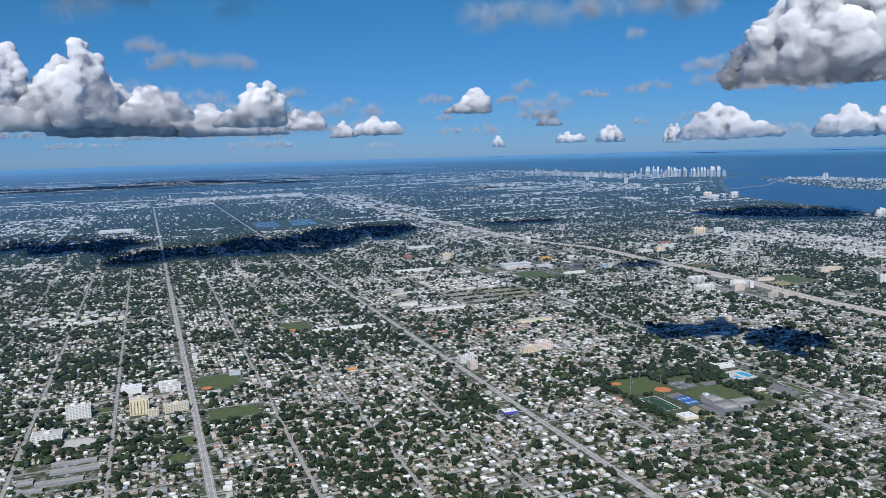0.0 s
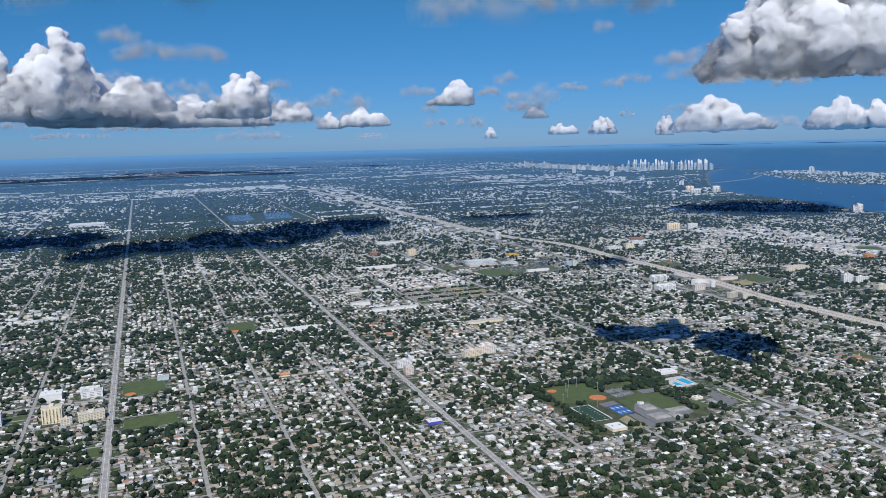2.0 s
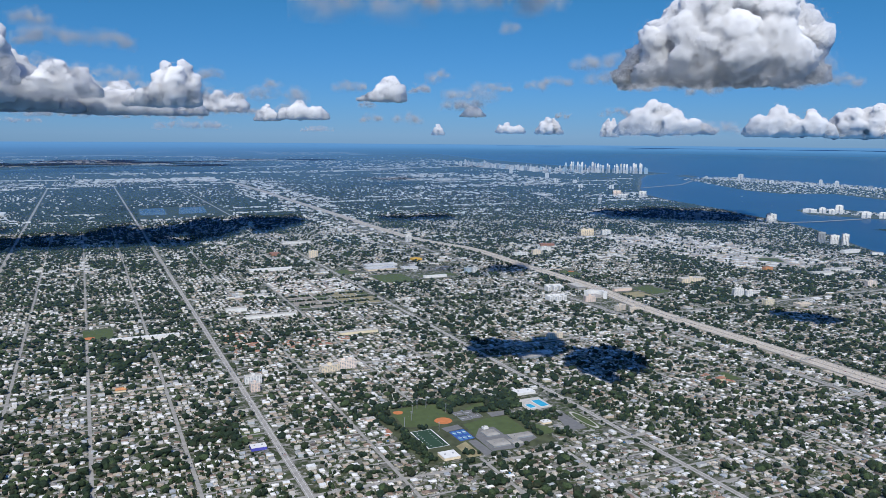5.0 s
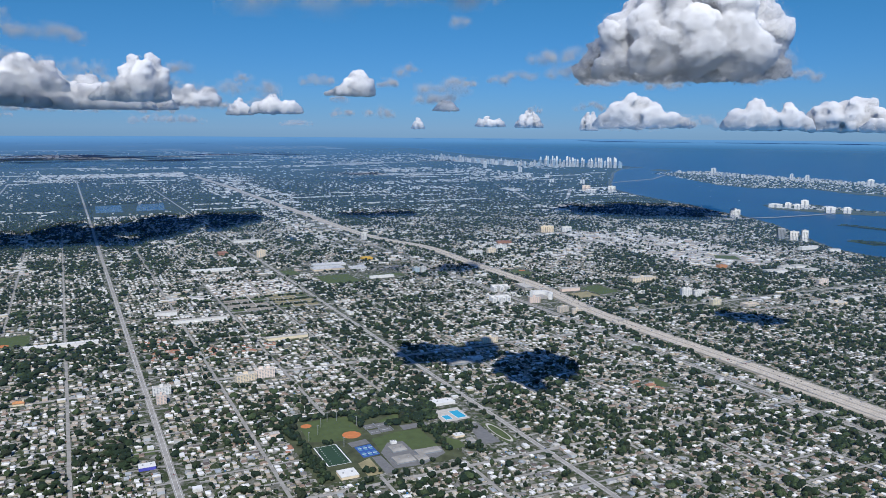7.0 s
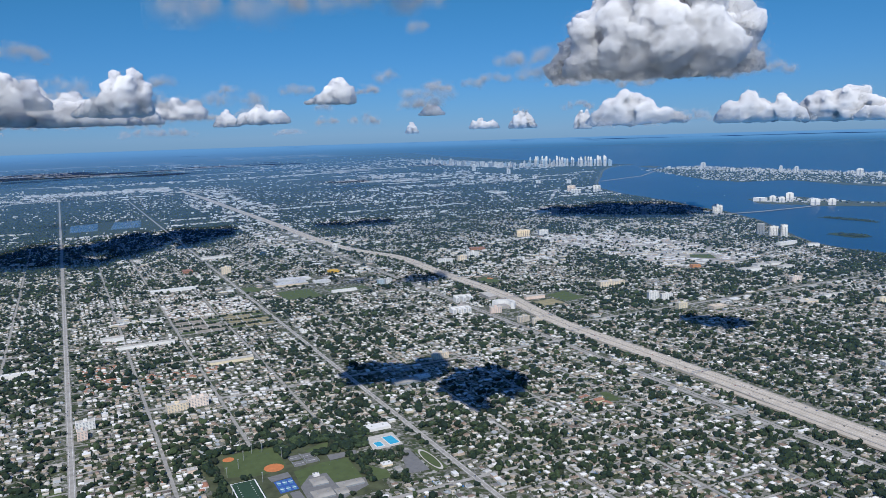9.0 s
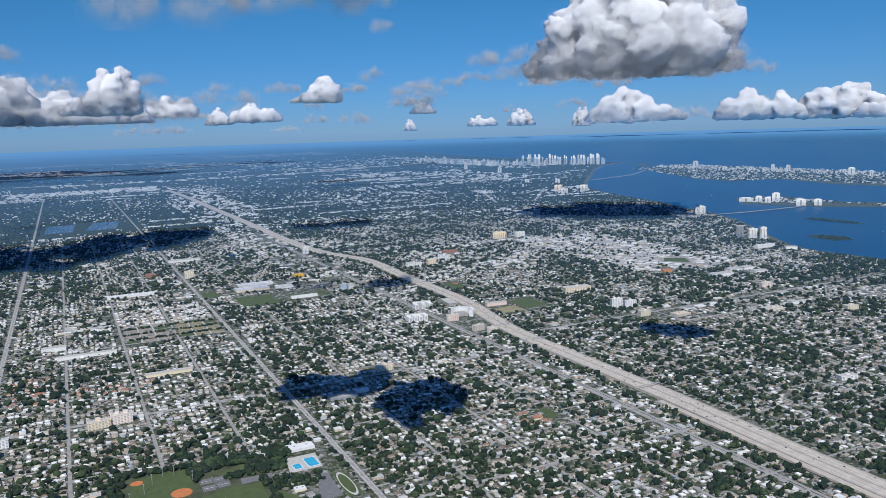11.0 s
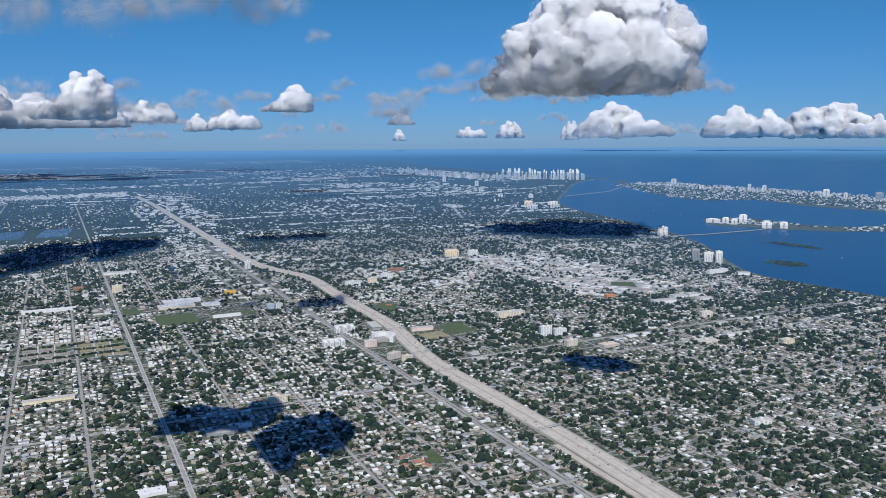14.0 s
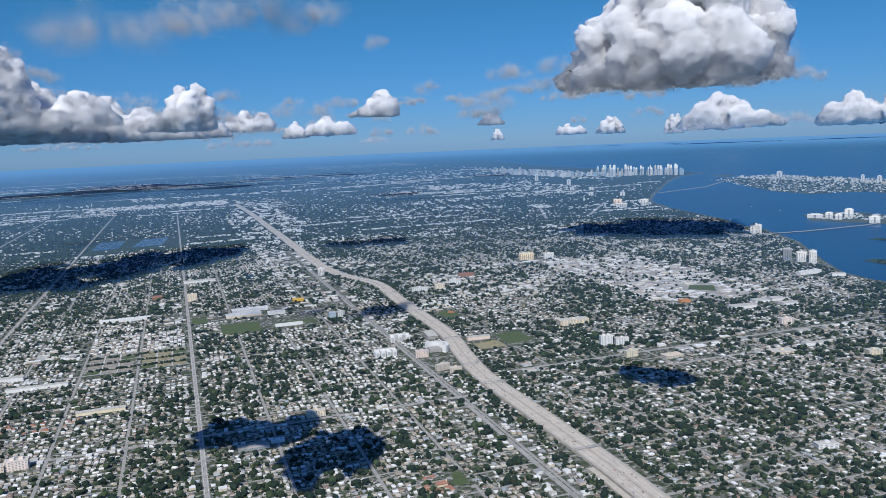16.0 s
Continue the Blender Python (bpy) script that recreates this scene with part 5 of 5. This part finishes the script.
island_blocks, island_trees = [], []
for _ in range(3800):
    x, y = frng.uniform(843, 1082), frng.uniform(400, 1040)
    inside = x > 905 - 0.03 * abs(y - 600) if y < 700 else x > 850 + max(0, y - 780) * 0.42
    if inside and x < 1078:
        sea = x > 1000
        if frng.random() < (0.75 if sea else 0.55):
            island_blocks.append((x, y, 0.1, frng.uniform(1.0, 3.2), frng.uniform(1.0, 2.2), frng.uniform(0.5, 1.2) * (2.0 if sea else 1), 0, frng.choice((0, 0.5))))
        else:
            island_trees.append((x, y, 0.1, frng.uniform(1.0, 2.2), 1.3))
for _ in range(900):
    x, y = frng.uniform(668, 840), frng.uniform(408, 540)
    if (y > 440 - (x - 700) * 0.2 and x < 722 and y > 520 - (x - 660) * 1.2) or (x > 715 and 408 < y < 436):
        if frng.random() < 0.4:
            island_blocks.append((x, y, 0.1, frng.uniform(1.4, 3.4), frng.uniform(1.2, 2.6), frng.uniform(0.5, 1.2), 0, 0.3))
        else:
            island_trees.append((x, y, 0.1, frng.uniform(0.7, 1.4), 1.1))
for cx, cy, rx, ry, n in ((604, 386, 5, 20, 90), (534, 331, 7, 10, 90)):
    for _ in range(n):
        a, q = frng.uniform(0, 6.28), frng.random() ** 0.5
        island_trees.append((cx + rx * q * math.cos(a), cy + ry * q * math.sin(a), 0.1, frng.uniform(0.8, 1.3), 0.8))
tagged(many_houses("island_buildings", island_blocks, [m_far_shed, m_far_shed], flat=True), "pale low buildings on the islands", "buildings", kind="stuff")
tagged(many_trees("island_trees", island_trees, 0, m_leaf), "green palms and trees on the islands", "trees", kind="stuff")
for x, y, w, h in ((668, 525, 12, 3.4), (674, 516, 5.5, 5.0), (673, 505, 5, 4.6), (690, 511, 6.5, 7.2), (673, 470, 7.5, 5.4), (684, 462, 6, 5.2), (790, 424, 9, 5), (812, 424, 8, 6)):
    tower(x, y, w, 4, h, -50, m_white, "white apartment tower on a bay island")
for k in range(16):
    tower(1010 + trng.uniform(-8, 40), 1020 - k * 34, trng.uniform(4, 9), 4, trng.choice((3, 4, 5, 7, 9)), -50, trng.choice((m_white, m_white, m_grey)), "white beach-front block on the barrier island")
cause = new("causeway", ribbon("causeway", [(541, 470), (598, 461), (655, 462), (672, 466)], -1.1, 1.1, 0.75, 0.2, m_barrier))
tagged(cause, "low concrete causeway bridge across the bay", "bridge", kind="structure")
for k in range(22):
    mesh_part("pier", box_mesh("pier", 1.6, 0.4, 0.7, m_barrier, 546 + k * 5.6, 469.2 - (k * 0.9 if k < 10 else 8.1 - (k - 10) * 0.4), -0.1), cause)
tagged(new("far_bridge", ribbon("far_bridge", [(740, 860), (850, 905), (945, 985)], -1.2, 1.2, 0.7, 0.5, m_barrier)), "long low bridge over the far bay", "bridge", kind="structure")
ship = random.Random(3)
for x, y in ((610, 560), (700, 640), (760, 700), (650, 430), (580, 330), (800, 760), (690, 590)):
    ob = thing("motor_boat", x, y, 0.06, ship.uniform(0, 360), "small white motor boat on the bay", "boat", "boats on the bay")
    part("hull", block(2.0, 0.6, 0.3, bevel=0.1), m_line, ob)
    part("cabin", block(0.8, 0.45, 0.25, z=0.3), m_white, ob)

# ---- traffic ----
car_body = box_mesh("body", 0.2, 0.46, 0.09, m_car, z=0.03)
car_cabin = box_mesh("cabin", 0.18, 0.24, 0.06, m_glass, z=0.12)
crng = random.Random(9)
lane_lines = {off: offset_line(HIGHWAY, off) for off in (-2.55, -1.9, -1.25, -0.6, 0.6, 1.25, 1.9, 2.55)}
for n in range(180):
    line = lane_lines[crng.choice(list(lane_lines))]
    i = crng.randrange(6, 92)
    p = line[i].lerp(line[i + 1], crng.random())
    ob = thing("car", p.x, p.y, 0.5, 0, "small car driving on the concrete motorway", "car", "cars on the motorway")
    mesh_part("body", car_body, ob)
    mesh_part("cabin", car_cabin, ob)
for n in range(70):
    ob = thing("car", crng.choice(WIDE) + crng.choice((-0.7, -0.25, 0.25, 0.7)), crng.uniform(130, 300), 0.06, 0, "small car driving on a wide avenue", "car", "cars on the avenues")
    mesh_part("body", car_body, ob)
    mesh_part("cabin", car_cabin, ob)

# ---- clouds ----
def flakes(name, pts, out, edge, mat, parent, label, rr, lean=0.75):
    """Mist: a great many tiny flecks at pts, turned loosely outwards and to the sun."""
    n = len(pts)
    spin = Matrix.Rotation(-parent.matrix_basis.to_euler().z, 3, "Z")
    face = out * 0.55 + np.array(spin @ SUN_WAY)[None] * lean + rr.normal(0, 0.42, (n, 3))
    face /= np.linalg.norm(face, axis=1)[:, None]
    u = np.cross(face, rr.normal(0, 1, (n, 3)))
    u /= np.linalg.norm(u, axis=1)[:, None] + 1e-9
    v = np.cross(face, u)
    e = (edge * rr.uniform(0.6, 1.3, n))[:, None]
    verts = np.stack([pts + u * e, pts + (-0.5 * u + 0.8 * v) * e, pts + (-0.5 * u - 0.8 * v) * e], 1).reshape(-1, 3)
    ob = new(name, big_mesh(name, verts, [np.arange(3 * n).reshape(-1, 3)], [mat], np.zeros(n)))
    ob.parent = parent
    return tagged(ob, label, kind="stuff")


def fine(pts, scale, seed):
    return np.array([noise.noise((p[0] * scale, p[1] * scale, p[2] * scale + seed)) + 0.5 * noise.noise((p[0] * scale * 2.7, p[1] * scale * 2.7, p[2] * scale * 2.7 - seed)) for p in pts])


def cloud_base(x, y, z, label):
    return thing("cloud", x, y, z, -math.degrees(math.atan2(x - 80, y)), label, "cloud"), math.hypot(x - 80, y) * 0.00072


DOME = (0.15, 0.5, 0.75, 0.92, 1.0, 0.9, 0.78, 0.5, 0.15)


def cloud(x, y, z, w, h, depth=None, seed=0, tops=DOME, mat=None, misty=1.0, cells=70, label="white cumulus cloud with a flat grey base"):
    """Three generations of billows heaped on a flat base under the outline tops, grown together, with mist round them. depth: its size along the view."""
    ob, dot = cloud_base(x, y, z, label)
    rr = np.random.default_rng(seed + 1)
    depth = depth or min(w * 0.6, h * 2.0)
    size = min(h, w * 0.5)
    big = []
    for k in range(int(9 + 8 * w / size)):
        u = (k + 0.5) / int(9 + 8 * w / size) * 2 - 1
        v = rr.uniform(-1, 1) * math.sqrt(max(0.05, 1 - u * u))
        room = np.interp(u * 0.5 + 0.5, np.linspace(0, 1, len(tops)), tops) * (1 - 0.3 * v * v) * rr.uniform(0.72, 1.0)
        r = size * rr.uniform(0.13, 0.22) * (0.55 + 0.45 * room)
        top = h * room - r * 1.1
        big.append((u * (w / 2 - r), v * (depth / 2 - r), max(r * 0.35, top), r))
        zz = top - r * 1.2
        while zz > 0:
            s = r * rr.uniform(0.9, 1.25)
            big.append((u * (w / 2 - r) + rr.normal(0, r * 0.3), v * (depth / 2 - r) + rr.normal(0, r * 0.3), zz, s))
            zz -= s * 1.1
        big.append((u * (w / 2 - r), v * (depth / 2 - r), r * rr.uniform(0.0, 0.8), r * rr.uniform(0.8, 1.15)))
    big = np.array(big)

    def young(parents, count, lo, hi, deep):
        p = np.repeat(parents, count, 0)
        d = rr.normal(0, 1, (len(p), 3))
        d[:, 2] = np.abs(d[:, 2]) * 0.9 - 0.25
        d[:, 1] -= 0.35
        d /= np.linalg.norm(d, axis=1)[:, None]
        return np.c_[p[:, :3] + d * p[:, 3:] * deep, p[:, 3] * rr.uniform(lo, hi, len(p))]

    second = young(big, 8, 0.32, 0.55, 0.72)
    third = young(second, 4, 0.3, 0.55, 0.8)
    verts, faces, start = [], [], 0
    for some, level in ((big, 2), (second, 2), (third, 1)):
        v0, f0 = ball_shape(level)
        verts.append((v0[None] * some[:, 3, None, None] + some[:, None, :3]).reshape(-1, 3))
        faces.append((start + (np.arange(len(some)) * len(v0))[:, None, None] + f0).reshape(-1, 3))
        start += len(verts[-1])
    verts = np.concatenate(verts)
    verts[:, 2] = np.where(verts[:, 2] < 0, verts[:, 2] * 0.35, verts[:, 2])
    heap = new("body", big_mesh("body", verts, faces, [mat or m_cloud], np.zeros(sum(map(len, faces))), True))
    heap.parent = ob
    m = heap.modifiers.new("grow_together", "REMESH")
    m.mode, m.voxel_size, m.use_smooth_shade = "VOXEL", max(w, depth) / cells, True
    s = heap.modifiers.new("ease", "SMOOTH")
    s.factor, s.iterations = 0.5, 2
    for g, k in ((size * 0.15, size * 0.09), (size * 0.05, size * 0.045)):
        t = bpy.data.textures.new("billows", "CLOUDS")
        t.noise_scale, t.noise_depth = g, 2
        d = heap.modifiers.new("billow", "DISPLACE")
        d.texture, d.strength, d.mid_level, d.texture_coords = t, k, 0.55, "LOCAL"
    if misty:
        some = np.r_[second, third, third, third]
        n = int(min(44000, misty * w * h / dot ** 2 + 300))
        m = n * 3
        pick = rr.choice(len(some), m, p=some[:, 3] ** 2 / (some[:, 3] ** 2).sum())
        out = rr.normal(0, 1, (m, 3))
        out /= np.linalg.norm(out, axis=1)[:, None]
        off = np.minimum(rr.exponential(0.035 * size, m), 0.14 * size) + 0.004 * size
        pts = some[pick, :3] + out * (some[pick, 3] + off)[:, None]
        pts[:, 2] = np.where(pts[:, 2] < 0, pts[:, 2] * 0.4, pts[:, 2])
        keep = fine(pts, 5.0 / size, seed) > -0.4 + off / size * 5.0
        pts, out = pts[keep], out[keep]
        for a in np.r_[big, second]:
            gone = ((pts - a[:3]) ** 2).sum(1) < (a[3] * 0.98) ** 2
            pts, out = pts[~gone], out[~gone]
        pts, out = pts[:n], out[:n]
        flakes("mist", pts, out, dot * 0.62, m_mist, ob, "soft torn edge of white mist", rr)
    return ob


def scrap(x, y, z, w, h, depth=None, seed=0, mat=None, thick=1.0, label="thin grey ragged scrap of cloud"):
    """A torn shred of mist with no solid heart."""
    ob, dot = cloud_base(x, y, z, label)
    rr = np.random.default_rng(seed + 1)
    depth = depth or min(w * 0.7, h * 2)
    k = int(7 + 5 * w / h)
    c = np.stack([rr.uniform(-0.46, 0.46, k) * w, rr.uniform(-0.4, 0.4, k) * depth, (0.25 + 0.5 * rr.random(k) ** 1.3) * h], 1)
    c[:, 2] *= 1 - 0.5 * np.abs(c[:, 0] / w * 2) ** 2
    r = h * rr.uniform(0.14, 0.27, k)
    n = int(min(22000, 1.8 * thick * w * h / dot ** 2 + 200))
    pick = rr.choice(k, n * 2, p=r ** 2 / (r ** 2).sum())
    out = rr.normal(0, 1, (n * 2, 3))
    pts = c[pick] + np.clip(out, -2.0, 2.0) * (r[pick] * 0.72)[:, None] * np.array([1.25, 1.0, 0.85])[None]
    keep = fine(pts, 2.6 / h, seed) + rr.uniform(-0.25, 0.25, n * 2) > -0.12
    pts, out = pts[keep][:n], out[keep][:n]
    out /= np.linalg.norm(out, axis=1)[:, None]
    flakes("mist", pts, out, dot * 0.58, mat or m_wisp, ob, "", rr, 0.35)
    return ob


# x, y, base, width, height, outline
LEANING, BROAD, TOWERS = (0.1, 0.3, 0.5, 0.75, 1.0, 0.95, 0.6), (0.3, 0.7, 0.9, 0.8, 1.0, 0.85, 0.95, 0.6, 0.2), (0.2, 0.7, 0.6, 1.0, 0.8, 0.55, 0.8, 0.6, 0.3)
PEAK = (0.15, 0.45, 0.72, 0.86, 1.0, 0.86, 0.7, 0.5, 0.55, 0.3, 0.12)
HEAPS = ((-213, 1432, 120, 131, 158, BROAD), (-124, 1432, 118, 182, 164, LEANING), (-65, 1498, 107, 184, 111, DOME), (-189, 1417, 113, 258, 62, TOWERS), (7, 1639, 112, 207, 100, BROAD),
         (128, 1514, 102, 214, 59, PEAK), (174, 1387, 114, 131, 88, LEANING), (318, 1669, 115, 112, 56, TOWERS), (416, 1710, 98, 62, 38, DOME), (481, 1661, 101, 117, 48, TOWERS),
         (400, 960, 112, 66, 36, LEANING), (1932, 4175, 71, 84, 70, DOME), (2251, 3897, 85, 180, 74, TOWERS), (2382, 3699, 82, 168, 112, DOME), (2589, 3433, 69, 102, 132, TOWERS),
         (2613, 3029, 86, 508, 196, PEAK), (2990, 2630, 80, 420, 176, TOWERS), (3250, 2400, 76, 430, 180, BROAD), (3330, 2160, 70, 420, 110, TOWERS), (677, 1248, 102, 50, 22, DOME),
         (-20, 1500, 104, 170, 50, TOWERS), (-330, 1500, 120, 190, 120, BROAD),
         (70, 1560, 112, 200, 84, TOWERS), (215, 1590, 104, 130, 46, BROAD), (20, 1450, 128, 150, 66, DOME))
for n, (x, y, z, w, h, tops) in enumerate(HEAPS):
    cloud(x, y, z, w, h, min(w * 0.5, h * 0.75), n, tops, m_overcast if y > 2000 else m_cloud, 0.75, 50)
cloud(462, 438, 108, 156, 74, 100, 41, (0.15, 0.45, 0.74, 0.86, 0.84, 1.0, 1.02, 1.0, 1.02, 0.98, 0.95, 0.86, 0.5), m_great, 0.6, 115, "great white cumulus cloud with a flat grey base")
SCRAPS = ((-199, 1738, 105, 505, 23), (113, 1796, 100, 390, 18), (-181, 2894, 99, 251, 25), (402, 2872, 84, 272, 38), (1197, 4130, 83, 186, 37), (10, 474, 141, 100, 30), (141, 285, 111, 36, 20),
          (167, 268, 112, 20, 15), (184, 250, 112, 30, 17), (208, 262, 114, 14, 12), (47, 640, 131, 92, 17), (413, 1596, 133, 101, 42), (450, 890, 132, 22, 21), (662, 1232, 128, 84, 35), (677, 1250, 112, 60, 30),
          (649, 1262, 113, 61, 23), (399, 645, 109, 27, 10), (396, 576, 107, 15, 10), (421, 583, 112, 26, 10), (352, 435, 111, 26, 12), (375, 415, 98, 27, 5), (431, 416, 97, 26, 8), (256, 371, 122, 9, 8),
          (499, 1307, 114, 30, 15), (470, 993, 124, 20, 13), (744, 1066, 96, 19, 14), (474, 1210, 87, 33, 19), (366, 985, 124, 44, 18), (413, 868, 118, 24, 14), (488, 1775, 108, 71, 45), (551, 1245, 89, 47, 23),
          (988, 1256, 108, 54, 20), (7, 887, 173, 45, 21), (372, 1488, 152, 22, 22), (235, 1581, 129, 58, 17), (259, 1424, 159, 42, 29), (-119, 1343, 140, 390, 19), (2738, 2778, 79, 170, 76), (80, 1420, 150, 120, 36),
          (2309, 2762, 68, 300, 60), (180, 1560, 106, 150, 26), (-100, 1340, 118, 240, 34), (60, 1400, 112, 200, 30), (-20, 1330, 160, 110, 30), (230, 1380, 124, 90, 34), (-170, 1300, 128, 150, 30), (300, 1560, 128, 80, 30), (160, 1350, 132, 100, 26), (60, 1480, 140, 110, 30), (330, 1600, 104, 120, 22), (-140, 1400, 170, 60, 22))
for n, (x, y, z, w, h) in enumerate(SCRAPS):
    scrap(x, y, z, w, h, None, 100 + n)
# torn edges of the great cloud
for n, (x, y, z, w, h) in enumerate(((394, 478, 106, 34, 13), (402, 470, 116, 24, 16), (455, 408, 101, 96, 10), (425, 430, 101, 70, 10), (490, 386, 103, 70, 11), (506, 392, 112, 22, 18))):
    scrap(x, y, z, w, h, None, 160 + n, m_wisp, 0.7, "torn misty edge of a great cloud")
# clouds overhead, whose shade lies on the ground
SHADE = Vector((SUN_WAY.x, SUN_WAY.y)) / SUN_WAY.z
for n, (gx, gy, z, w, h, deep) in enumerate(((173.5, 216, 116, 34, 18, 21), (190, 190, 116, 26, 16, 38), (247, 353, 190, 22, 12, 22), (300, 212, 118, 26, 10, 19), (296, 598, 190, 66, 30, 40),
                                            (-66, 620, 178, 90, 60, 190), (20, 525, 178, 110, 60, 90), (88, 555, 178, 100, 60, 120), (150, 595, 178, 95, 60, 100))):
    cloud(gx + SHADE.x * z, gy + SHADE.y * z, z, w, h, deep, 200 + n, (0.85, 1.0, 0.9, 1.0, 0.9, 1.0, 0.85), m_thin if z > 188 else None, 0, 40, label="white cumulus cloud overhead")

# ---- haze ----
# added shallow dish that carries the painted distance haze
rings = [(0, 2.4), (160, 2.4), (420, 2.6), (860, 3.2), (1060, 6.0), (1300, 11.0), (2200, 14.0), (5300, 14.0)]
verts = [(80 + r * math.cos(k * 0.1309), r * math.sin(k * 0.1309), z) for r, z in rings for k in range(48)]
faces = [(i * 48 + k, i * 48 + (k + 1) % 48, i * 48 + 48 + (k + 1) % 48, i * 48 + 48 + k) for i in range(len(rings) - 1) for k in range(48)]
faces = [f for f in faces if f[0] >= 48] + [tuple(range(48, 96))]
tagged(new("haze", mesh_from("haze", verts, faces, [m_haze])), "wide low sheet painted as blue distance haze", "haze", kind="structure")
